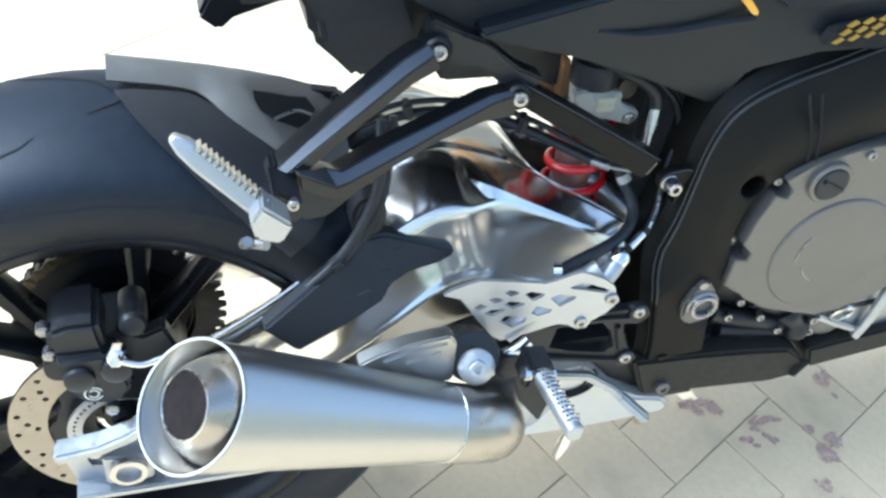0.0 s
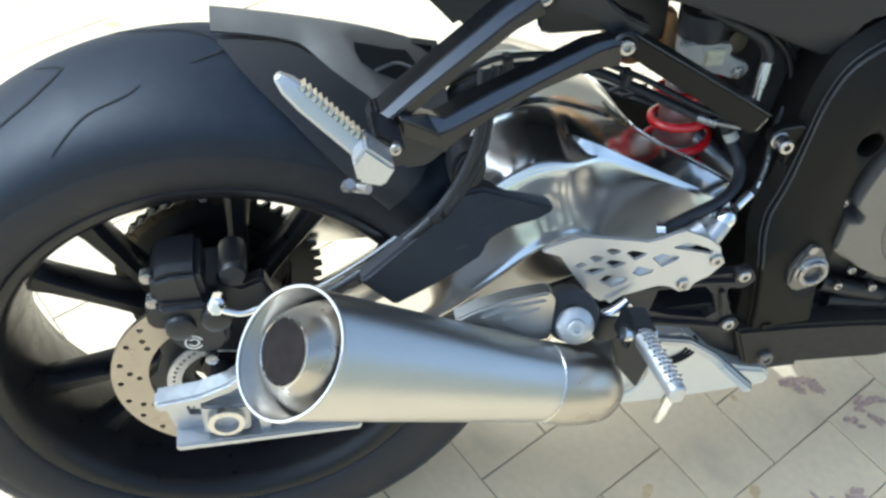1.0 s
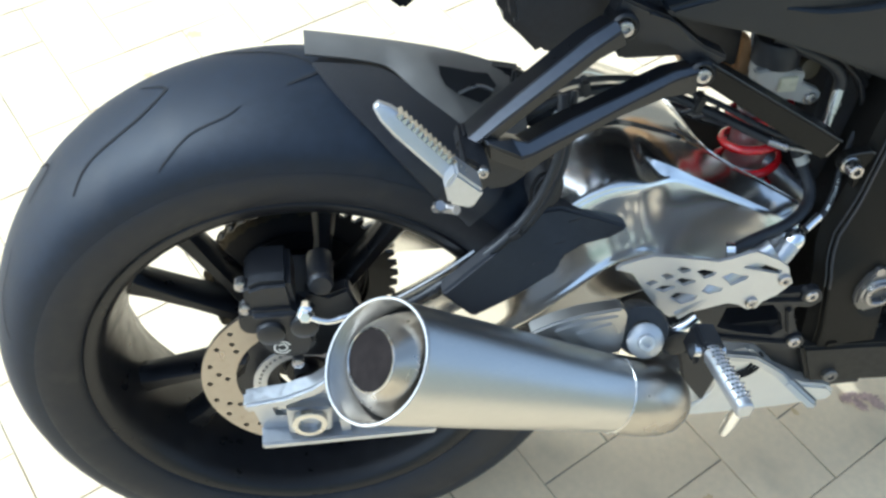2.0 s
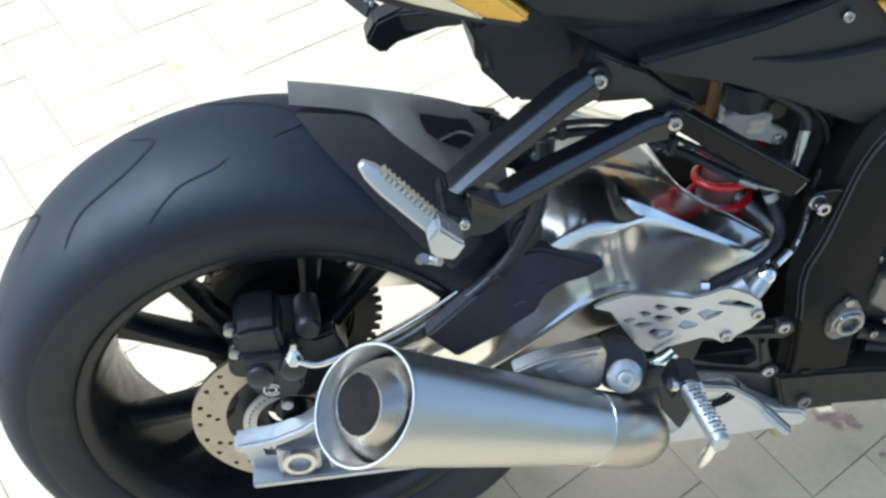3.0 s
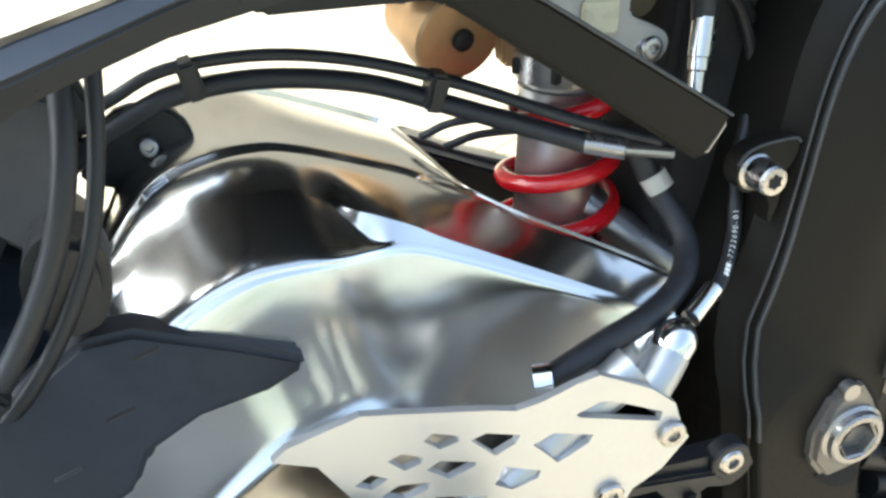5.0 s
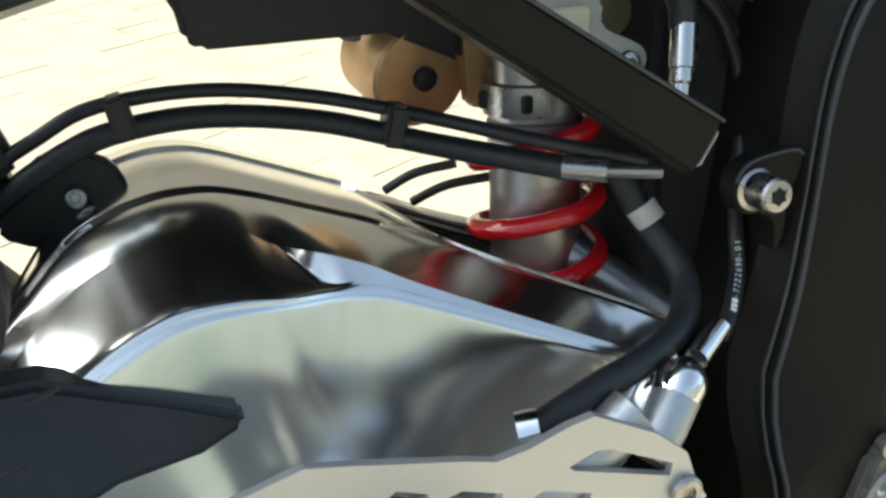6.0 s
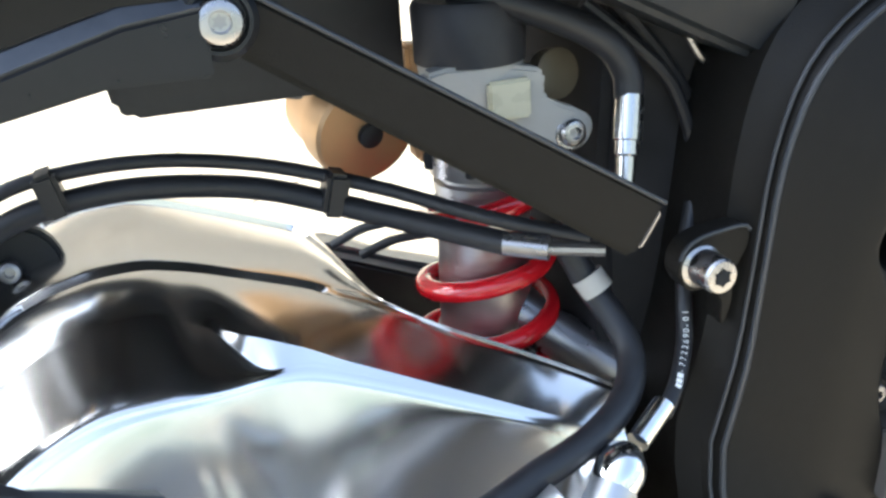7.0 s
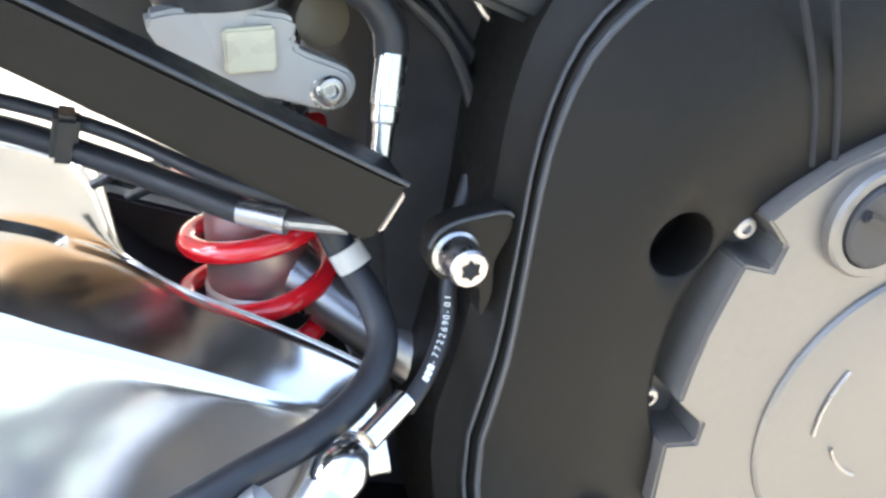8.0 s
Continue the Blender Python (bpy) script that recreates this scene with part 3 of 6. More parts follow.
def swing_section(x):
    """One section of the near leg: flat top plate with two pressed grooves, sloping shoulder, ridge with a stepped chamfer, flank, waist and foot."""
    qy, qz, iy, sk = slot_y(x), slot_z(x), inner_y(x), sunk(x)
    ey, ez, rr = edge_y(x), edge_z(x), roll(x)
    wide = max(0.0, iy - qy)
    top = []
    for u, dz in ((1.0, -0.032), (1.0, -0.003), (0.985, -0.0008), (0.80, 0.0010), (0.735, 0.0014), (0.720, -sk), (0.685, -sk), (0.670, 0.0), (0.64, 0.0004), (0.40, 0.0010)):
        top.append((qy + wide * u, qz + dz - 0.006 * u * min(1.0, wide / 0.12) - 0.5 * flare(x) * u, flare(x) * u))
    top += [(qy + min(wide * 0.5, 0.0060), qz), (qy + min(wide * 0.3, 0.0045), qz - 0.0006), (qy + min(wide * 0.2, 0.0022), qz - sk), (qy - 0.0016, qz - 0.0006 - sk)]
    # shoulder from the groove to the ridge, then the chamfer down to the flank's edge
    t = min(1.0, max(0.0, (x - 0.350) / 0.022))
    blend = min(1.0, max(0.0, (x - 0.335) / 0.020))
    my, mz = qy - 0.0036, qz - 0.0012
    ey = min(ey, my - 0.006)
    plain = min(1.0, max(0.0, (x - 0.26) / 0.05))
    share = min(1.0, max(0.0, (ridge_y(x) - my) / (ey - my))) * plain + 0.5 * (1.0 - plain)
    line_z = mz + (ez - mz) * share ** 1.6
    ry, rz = my + (ey - my) * share, line_z + (ridge_z(x) - line_z) * blend * blend * (3 - 2 * blend)
    turn_in = min(1.0, max(0.0, (x - 0.335) / 0.055))
    narrow = 1.0 - (1.0 - chamfer(x)) * turn_in * turn_in * (3 - 2 * turn_in)
    ey, ez = ry + (ey - ry) * narrow, rz + (ez - rz) * narrow
    plain = min(1.0, max(0.0, (x - 0.368) / 0.022))
    by = ry + (ey - ry) * (max(0.02, t * (0.68 + 0.32 * t ** 3)) * (1 - plain) + 0.6 * plain)
    bz = rz + (ez - rz) * (min(1.0, 1.5 * t) * (1 - plain) + 0.6 * plain)
    top.append((my, mz))
    curl = 1.7 - 0.7 * min(1.0, max(0.0, (x - 0.412) / 0.035))
    top += [(my + (ry - my) * u, mz + (rz - mz) * u ** curl) for u in (0.15, 0.36, 0.6, 0.82, 0.97)]
    top += [(ry, rz), (ry + (by - ry) * 0.10, rz + (bz - rz) * 0.08), (ry + (by - ry) * 0.9, rz + (bz - rz) * 0.9), (by, bz), (by + (ey - by) * 0.35, bz + (ez - bz) * 0.33), (by + (ey - by) * 0.8, bz + (ez - bz) * 0.79)]
    # rolled edge, leaning flank, waist and foot
    sy, lz = side_y(x), low_z(x)
    wy, wz = sy + 0.005, lz + 0.012
    oy, oz = ey - rr * 0.62, ez - rr * 1.15
    fold = 0.0003 * math.exp(-((x - 0.381) / 0.0075) ** 2)
    foot = min(lz - 0.014, 0.024 + 0.14 * x)
    foot += (lz - 0.014 - foot) * min(1.0, max(0.0, (x - 0.465) / 0.025))
    top += [(ey - 0.0008, ez - 0.0010), (ey - rr * 0.34, ez - rr * 0.52), (oy, oz), (oy + (wy - oy) * 0.22 - fold, oz + (wz - oz) * 0.30), (oy + (wy - oy) * 0.52 - 0.6 * fold, oz + (wz - oz) * 0.66), (wy, wz),
            (sy - 0.001, lz + 0.003), (sy - 0.001, lz - 0.001), (sy + 0.005, lz - 0.006), (sy + 0.020, foot), (sy + 0.030, foot - 0.008), (sy + 0.060, foot - 0.008)]
    return [Vector((x + (p[2] if len(p) > 2 else 0.0), p[0], p[1])) for p in top]


rows = []
for i in range(191):
    line = swing_section(0.06 + 0.454 * i / 190)
    rows.append(line[:14] + smooth_line(line[14:], 4))
# the flank below the chamfer flows evenly along the leg
EDGE = 14 + 4 * 11
spread = [(d, math.exp(-(d / 4.0) ** 2)) for d in range(-9, 10)]
for j in range(EDGE, len(rows[0])):
    share = min(1.0, (j - EDGE) / 8.0)
    column = [r[j] for r in rows]
    for i in range(10, 181):
        mean = sum((column[i + d] * w for d, w in spread), Vector()) / sum(w for d, w in spread)
        rows[i][j] = column[i].lerp(mean, share)
part("near_leg", loft(rows, caps=False, closed=False), M_POLISHED, swingarm, "polished aluminium swingarm hump", 60)
far_top = along([0.0, 0.1, 0.2, 0.28, 0.34, 0.38, 0.42, 0.46, 0.5, 0.61], [0.03, 0.055, 0.085, 0.12, 0.185, 0.214, 0.21, 0.193, 0.178, 0.127])
# far leg, seen in part behind the wheel and the spring
part("far_leg", loft([[Vector((x, y, z)) for y, z in ((0.120, far_top(x) - 0.040), (0.112, far_top(x) - 0.010), (0.096, far_top(x) - 0.004), (0.086, far_top(x) - 0.006), (0.086, 0.010), (0.120, 0.010))] for x in (0.02 + 0.58 * i / 40 for i in range(41))]), M_POLISHED, swingarm)
# well round the spring, coloured black in place of its dark reflections
part("spring_well", loft([[(x, 0.068, z + 0.02), (x, 0.010, z - 0.02), (x, -0.020, z - 0.035)] for x, z in ((0.405, 0.190), (0.44, 0.150), (0.50, 0.110), (0.58, 0.080))], caps=False, closed=False), M_BLACK, swingarm)
part("well_wall", prism([(0.395, 0.200), (0.424, 0.200), (0.450, 0.189), (0.482, 0.175), (0.56, 0.140), (0.56, 0.09), (0.41, 0.09)], 0.070, 0.084, 0.002), M_BLACK, swingarm)

# axle carrier at the rear end
carrier = part("axle_carrier", plate([(-0.058, 0.046), (-0.046, -0.010), (0.030, -0.013), (0.150, -0.012), (0.170, 0.030), (0.140, 0.110), (0.100, 0.120), (0.055, 0.092), (0.020, 0.064), (-0.020, 0.050)],
                                    [[(-0.036, 0.032), (-0.018, 0.030), (-0.018, 0.010), (-0.032, 0.012)], [(0.036, 0.046), (0.036, 0.038), (0.060, 0.040), (0.062, 0.060)]], -0.152, -0.144), M_ALLOY, swingarm, "silver cast axle carrier")
part("carrier_top_rib", bar([(-0.060, -0.157, 0.042), (-0.020, -0.157, 0.047), (0.008, -0.157, 0.058), (0.030, -0.156, 0.074), (0.055, -0.152, 0.094), (0.095, -0.146, 0.120)], 0.013, 0.020, 0.003), M_ALLOY, swingarm)
part("carrier_foot", bar([(-0.048, -0.152, -0.012), (0.130, -0.150, -0.015)], 0.009, 0.040, 0.002), M_ALLOY, swingarm)
part("adjuster_block", prism([(-0.020, 0.034), (0.024, 0.030), (0.024, -0.006), (-0.020, -0.006)], -0.164, -0.150, 0.002), M_ALLOY, swingarm)
part("axle_nut", lathe([(0.0, 0.0175), (0.006, 0.0175), (0.007, 0.015), (0.007, 0.0118), (-0.010, 0.0112), (-0.010, 0.0)], (0.002, -0.165, 0.015), n=28), M_STEEL, swingarm, "hollow steel axle nut")
part("chain_adjuster_rib", bar([(0.034, -0.158, 0.050), (0.038, -0.158, -0.010)], 0.010, 0.012, 0.001), M_ALLOY, swingarm)

# black guard panel on the leg
guard_line = [(0.133, 0.173), (0.165, 0.137), (0.209, 0.146), (0.25, 0.161), (0.256, 0.17), (0.278, 0.175), (0.307, 0.177), (0.323, 0.183), (0.324, 0.188), (0.297, 0.198), (0.257, 0.211), (0.237, 0.213), (0.194, 0.195)]


def guard_bend(x, z):
    return 0.33 * (x - 0.21) + 0.67 * max(0.0, z - 0.16) * min(1.0, max(0.0, (0.335 - x) / 0.06))


part("scuff_guard", prism(guard_line, -0.146, -0.128, 0.0055, guard_bend, segments=3), M_PLASTIC, swingarm, "black plastic scuff guard")
for at in ((0.262, -0.1292, 0.221), (0.249, -0.1335, 0.199), (0.228, -0.1405, 0.182)):
    part("guard_ridge", box(at, (0.012, 0.002, 0.0016), (0, -18, 0), 0.0006), M_PLASTIC, swingarm)

# ---- brake line and cable that run down the leg ----
part("brake_line", tube([(0.250, -0.085, 0.330), (0.246, -0.108, 0.290), (0.233, -0.118, 0.252), (0.210, -0.124, 0.215), (0.180, -0.128, 0.186), (0.140, -0.132, 0.158), (0.110, -0.138, 0.143), (0.088, -0.140, 0.138)], 0.0048), M_RUBBER, bike, "black rubber brake line")
part("sensor_cable", tube([(0.262, -0.080, 0.330), (0.256, -0.098, 0.285), (0.245, -0.110, 0.248), (0.222, -0.116, 0.210), (0.186, -0.122, 0.176), (0.140, -0.128, 0.146), (0.090, -0.135, 0.128), (0.050, -0.130, 0.120)], 0.0034), M_RUBBER, bike)
part("line_clip", box((0.206, -0.127, 0.210), (0.014, 0.012, 0.010), (0, -40, 0), 0.002), M_BLACK, bike)
part("line_clip", box((0.130, -0.134, 0.150), (0.014, 0.014, 0.010), (0, -30, 0), 0.002), M_BLACK, bike)
part("rubber_buffer", prism(rounded([(0.232, 0.262), (0.250, 0.258), (0.254, 0.240), (0.246, 0.222), (0.226, 0.222), (0.222, 0.245)], 4), -0.110, -0.080, 0.004), M_RUBBER, bike)

# ---- mudguard over the tyre ----
mudguard = new("mudguard")
mudguard.parent = bike


upper_line = along([0.026, 0.082, 0.160, 0.205, 0.236], [0.337, 0.327, 0.309, 0.294, 0.278])
lower_line = along([0.026, 0.070, 0.100, 0.128, 0.147, 0.177, 0.215, 0.236], [0.329, 0.323, 0.316, 0.303, 0.292, 0.271, 0.240, 0.222])
lower_y = along([0.026, 0.070, 0.100, 0.128, 0.147, 0.177, 0.215, 0.236], [0.012, 0.009, 0.006, -0.024, -0.037, -0.051, -0.058, -0.060])
sheet_rows = []
for i in range(29):
    x = 0.026 + 0.210 * i / 28
    a, c = Vector((x, 0.044, upper_line(x))), Vector((x, lower_y(x), lower_line(x)))
    line = [a.lerp(c, t) + Vector((0, 0, 0.012 * (a - c).length / 0.1 * math.sin(math.pi * t))) for t in (0, 0.15, 0.3, 0.45, 0.6, 0.75, 0.9, 1.0)]
    sheet_rows.append(line + [p + Vector((0, 0.0015, -0.0025)) for p in reversed(line)])
part("hugger_shell", loft(sheet_rows), M_GREYPLASTIC, mudguard, "matte grey plastic mudguard shell", 50)
SKIRT_TOP = [(84.4, 88), (81.5, 89), (79.2, 89.4), (73.4, 91), (69.7, 84.4), (64.9, 72.6), (58, 69), (48, 64.5)]
SKIRT_LOW = [(84.4, 87), (81.5, 67), (78.0, 49), (74.1, 34), (69.6, 17.5), (64.4, 3), (59.4, -4), (50, -10)]


def over_tyre(turn, phi, lift):
    """A point just off the tyre: turn round the wheel, phi over its section."""
    a, f = math.radians(turn), math.radians(phi)
    r = 0.280 + lift + (0.050 * abs(math.sin(f)) ** 0.86 if f > 0 else 0.104 * math.sin(f))
    return Vector((r * math.cos(a), -(0.1035 + lift) * math.cos(f), r * math.sin(a)))


skirt = []
tops, lows = smooth_line([(a, f, 0) for a, f in SKIRT_TOP], 4), smooth_line([(a, f, 0) for a, f in SKIRT_LOW], 4)
for p, q in zip(tops, lows):
    line = [p.lerp(q, t) for t in (0, 0.2, 0.4, 0.6, 0.8, 1.0)]
    skirt.append([over_tyre(v.x, v.y, 0.0) for v in line] + [over_tyre(v.x, v.y, -0.002) for v in reversed(line)])
part("side_skirt", loft(skirt), M_PLASTIC, mudguard, "matte black plastic side skirt", 50)
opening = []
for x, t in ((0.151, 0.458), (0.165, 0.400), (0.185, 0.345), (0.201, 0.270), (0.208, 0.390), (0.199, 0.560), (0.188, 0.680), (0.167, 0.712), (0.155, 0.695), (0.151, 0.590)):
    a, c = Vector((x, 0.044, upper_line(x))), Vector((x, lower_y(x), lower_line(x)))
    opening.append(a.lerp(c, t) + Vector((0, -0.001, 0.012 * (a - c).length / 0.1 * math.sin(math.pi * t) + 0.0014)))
# the shell stays uncut; a black face on it paints the opening's shade
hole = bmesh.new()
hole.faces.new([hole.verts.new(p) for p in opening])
part("shell_opening", hole, M_DARK, mudguard, "black patch in place of the mudguard's shaded opening")
part("opening_cable", tube([opening[7] + Vector((0, 0, 0.001)), opening[7].lerp(opening[4], 0.5) + Vector((0.0, 0, 0.004)), opening[4].lerp(opening[5], 0.6) + Vector((0, 0, 0.002))], 0.0016, 8), M_SHOCK, mudguard)
part("shell_mount", prism([(0.226, 0.300), (0.246, 0.290), (0.256, 0.262), (0.236, 0.250), (0.222, 0.262)], 0.010, 0.020, 0.003), M_BLACK, mudguard)
part("inner_cable", tube([(0.150, 0.060, 0.268), (0.175, 0.050, 0.262), (0.205, 0.045, 0.268), (0.23, 0.05, 0.275)], 0.003), M_RUBBER, mudguard)
part("mount_tab", prism(rounded([(0.262, 0.262), (0.290, 0.258), (0.296, 0.236), (0.270, 0.220), (0.240, 0.232)], 4), 0.020, 0.028, 0.002), M_BLACK, mudguard)
socket_screw("mount_screw", (0.275, 0.019, 0.243), (0, -1, 0.2), 0.005, mudguard, mat=M_SHOCK)
part("wheel_side_brace", prism([(0.17, 0.30), (0.24, 0.285), (0.25, 0.245), (0.20, 0.215)], 0.03, 0.05, 0.004), M_BLACK, mudguard)

# ---- silencer ----
silencer = new("silencer")
silencer.parent = bike
REAR, FRONT = Vector((0.0790, -0.2440, 0.1780)), Vector((0.340, -0.209, 0.0505))
AXIS = (FRONT - REAR).normalized()
LENGTH = (FRONT - REAR).length
CUT_C = Vector((0.0670, -0.2390, 0.1745))
CUT_A = Vector((0.082, -0.043, 0.038)).normalized() * 0.0500
CUT_B = Vector((0.025, 0.074, 0.076)).normalized() * 0.0545
CUT_N = CUT_A.cross(CUT_B).normalized()
CUT_N = CUT_N if CUT_N.z > 0 else -CUT_N
WELD = 0.815
N = 64
angles = [2 * math.pi * i / N for i in range(N)]
side_a = (CUT_A - AXIS * CUT_A.dot(AXIS)).normalized()
side_b = AXIS.cross(side_a)
side_b = side_b if side_b.dot(CUT_B) > 0 else -side_b


def cone_ring(s, r):
    """A ring of the shell at the fraction s of its length."""
    c = REAR + AXIS * LENGTH * s
    return [c + side_a * r * math.cos(a) + side_b * r * math.sin(a) for a in angles]


rim_pts = [CUT_C + CUT_A * math.cos(a) + CUT_B * math.sin(a) for a in angles]
front_ring = cone_ring(WELD, 0.0374)
shell_rows = [[p.lerp(q, t) for p, q in zip(rim_pts, front_ring)] for t in (0, 0.015, 0.2, 0.4, 0.6, 0.8, 1.0)]
part("shell", loft(shell_rows, caps=False), M_BRUSHED, silencer, "brushed steel tapered silencer shell")
part("weld_seam", tube(front_ring + front_ring[:1], 0.0011, 6, 1, smooth=False), M_STEEL, silencer)
cap_rows = [cone_ring(WELD + d, r) for d, r in ((0, 0.0372), (0.03, 0.0380), (0.12, 0.0380), (0.19, 0.0362), (0.24, 0.032), (0.275, 0.025), (0.295, 0.015), (0.302, 0.001))]
part("front_cap", loft(cap_rows), M_CAP, silencer, "rounded steel front cap", 60)
part("outlet_lip", tube(rim_pts + rim_pts[:1], 0.0017, 8, 1, smooth=False, caps=False), M_BRUSHED, silencer, "rolled bright outlet lip")
# recessed wall behind the lip, and the nozzle that stands out of it up to the lip's plane
wall_rows = [[CUT_C + (p - CUT_C) * k + AXIS * d for p in rim_pts] for k, d in ((0.985, 0.001), (0.955, 0.004), (0.950, 0.012), (0.925, 0.014), (0.905, 0.050))]
part("recessed_wall", loft(wall_rows, caps=False), M_FUNNEL, silencer, "grey recessed wall of the outlet", 40)
NOZZLE_C, NOZZLE_N = Vector((0.0623, -0.2400, 0.1782)), Vector((-0.82, -0.22, 0.50)).normalized()
noz_b = (CUT_B - NOZZLE_N * CUT_B.dot(NOZZLE_N)).normalized()
noz_a = noz_b.cross(NOZZLE_N)
noz_a = noz_a if noz_a.dot(CUT_A) > 0 else -noz_a


def nozzle_ring(r, back):
    """A ring of the nozzle: square to its mouth at the tip, widening and turning with the shell behind it."""
    deep = min(1.0, back / 0.022)
    return [NOZZLE_C.lerp(CUT_C, deep) + AXIS * back + noz_a * r * (1.07 - 0.23 * deep) * math.cos(a) + noz_b * r * (0.84 + 0.16 * deep) * math.sin(a) for a in angles]


mouth = nozzle_ring(0.0336, 0.0)
base = [CUT_C + (p - CUT_C) * 0.86 + AXIS * 0.022 for p in rim_pts]
cone = [[p.lerp(q, t) + NOZZLE_N * 0.0045 * math.sin(math.pi * t) for p, q in zip(base, mouth)] for t in (0.0, 0.15, 0.3, 0.45, 0.6, 0.75, 0.88, 0.96, 1.0)]
part("nozzle", loft(cone, caps=False), M_CAP, silencer, "brushed conical outlet nozzle", 60)
part("bore_lip", tube(nozzle_ring(0.0330, 0.0) + nozzle_ring(0.0330, 0.0)[:1], 0.0011, 6, 1, smooth=False, caps=False), M_STEEL, silencer)
part("bore", loft([nozzle_ring(r, d) for r, d in ((0.0324, 0.0005), (0.0312, 0.014), (0.0300, 0.040), (0.012, 0.046))]), M_SOOT, silencer, "sooty black pipe bore", 60)
# stepped bracket on top and its screw
part("bracket_plate", prism([(0.214, 0.138), (0.234, 0.148), (0.262, 0.156), (0.299, 0.160), (0.306, 0.150), (0.306, 0.100), (0.280, 0.096), (0.235, 0.112)], -0.1885, -0.172, 0.002), M_BRUSHED, silencer, "embossed steel mounting bracket")
part("bracket_step", prism([(0.236, 0.140), (0.262, 0.149), (0.296, 0.153), (0.303, 0.138), (0.300, 0.112), (0.280, 0.106), (0.250, 0.120)], -0.1905, -0.184, 0.0012), M_BRUSHED, silencer)
part("bracket_step", prism([(0.256, 0.136), (0.290, 0.146), (0.299, 0.132), (0.290, 0.116), (0.272, 0.118)], -0.1925, -0.186, 0.0012), M_BRUSHED, silencer)
part("rubber_mount", lathe([(-0.03, 0.023), (0.002, 0.0265), (0.008, 0.0245), (0.010, 0.012)], (0.327, -0.176, 0.117), (-0.12, -0.85, 0.5), 28), M_RUBBER, silencer)
mount = part("mount_screw", lathe([(0.0, 0.0), (0.0, 0.0178), (0.003, 0.0178), (0.007, 0.0140), (0.0085, 0.0090), (0.0125, 0.0085), (0.0135, 0.0072), (0.0135, 0.0040), (0.010, 0.0036), (0.010, 0.0)], (0.3275, -0.188, 0.1145), (-0.12, -0.85, 0.5), 32), M_ANODISED, silencer, "domed alloy mounting screw")
part("link_pipe", tube([(0.340, -0.195, 0.045), (0.360, -0.160, 0.020), (0.390, -0.120, -0.020), (0.430, -0.080, -0.050)], 0.024, 20), M_BRUSHED, silencer)

# ---- passenger footrest hanger ----
hanger = new("footrest_hanger")
hanger.parent = bike


def cast_arm(edges):
    """A cast arm from rows of three points: upper and lower edge of its broad chamfer, and the foot of its outer face."""
    rows = []
    for up, low, bot in edges:
        up, low, bot = Vector(up), Vector(low), Vector(bot)
        rows.append([up + Vector((-0.007, 0.019, -0.004)), up, low, bot, bot + Vector((0.001, 0.020, -0.003))])
    return bevelled(loft(rows), 0.0011, 2, 20)


def facet(edges):
    """A strip on an arm's chamfer, coloured paler to stand for the sky's sheen."""
    rows = []
    for k, (up, low, bot) in enumerate(edges):
        up, low = Vector(up), Vector(low)
        ahead, behind = edges[min(k + 1, len(edges) - 1)], edges[max(k - 1, 0)]
        n = (low - up).cross(Vector(ahead[1]) - Vector(behind[1])).normalized()
        n = n if n.z > 0 else -n
        a, b = up.lerp(low, 0.10), up.lerp(low, 0.90)
        rows.append([a + n * 0.0003, b + n * 0.0003, b - n * 0.0008, a - n * 0.0008])
    return loft(rows)


UPPER_ARM = [((0.2790, -0.1110, 0.4145), (0.2830, -0.1200, 0.4090), (0.2890, -0.1195, 0.3960)), ((0.2555, -0.1221, 0.4074), (0.2560, -0.1330, 0.3990), (0.2640, -0.1300, 0.3900)), ((0.2152, -0.1382, 0.3843), (0.2180, -0.1480, 0.3780), (0.2260, -0.1450, 0.3705)),
             ((0.1763, -0.1538, 0.3620), (0.1800, -0.1630, 0.3575), (0.1854, -0.1611, 0.3479)), ((0.1500, -0.1640, 0.3440), (0.1590, -0.1715, 0.3455), (0.1640, -0.1700, 0.3360))]
LOWER_ARM = [((0.3600, -0.1060, 0.3640), (0.3600, -0.1130, 0.3620), (0.3600, -0.1140, 0.3420)), ((0.3365, -0.1138, 0.3650), (0.3364, -0.1199, 0.3600), (0.3300, -0.1220, 0.3440)), ((0.2840, -0.1315, 0.3534), (0.2850, -0.1390, 0.3480), (0.2860, -0.1385, 0.3390)), ((0.2435, -0.1443, 0.3447), (0.2440, -0.1540, 0.3370), (0.2480, -0.1527, 0.3295)),
             ((0.2021, -0.1602, 0.3343), (0.2060, -0.1680, 0.3280), (0.2150, -0.1650, 0.3170)), ((0.1886, -0.1580, 0.3378), (0.1960, -0.1715, 0.3270), (0.2030, -0.1690, 0.3100)), ((0.1640, -0.1760, 0.3500), (0.1653, -0.1832, 0.3515), (0.1669, -0.1826, 0.3356))]
for edges in (UPPER_ARM, LOWER_ARM):
    part("hanger_arm", cast_arm(edges), M_HANGER, hanger, "black cast arm with a broad chamfer", 25)
    part("arm_facet", facet(edges), M_LIT_CHAMFER, hanger, "paler strip for the sky's sheen on the chamfer")
part("hanger_foot", prism([(0.142, 0.334), (0.147, 0.348), (0.167, 0.339), (0.190, 0.326), (0.210, 0.324), (0.206, 0.306), (0.190, 0.292), (0.170, 0.290), (0.160, 0.312)], -0.164, -0.140, 0.003), M_BLACK, hanger)
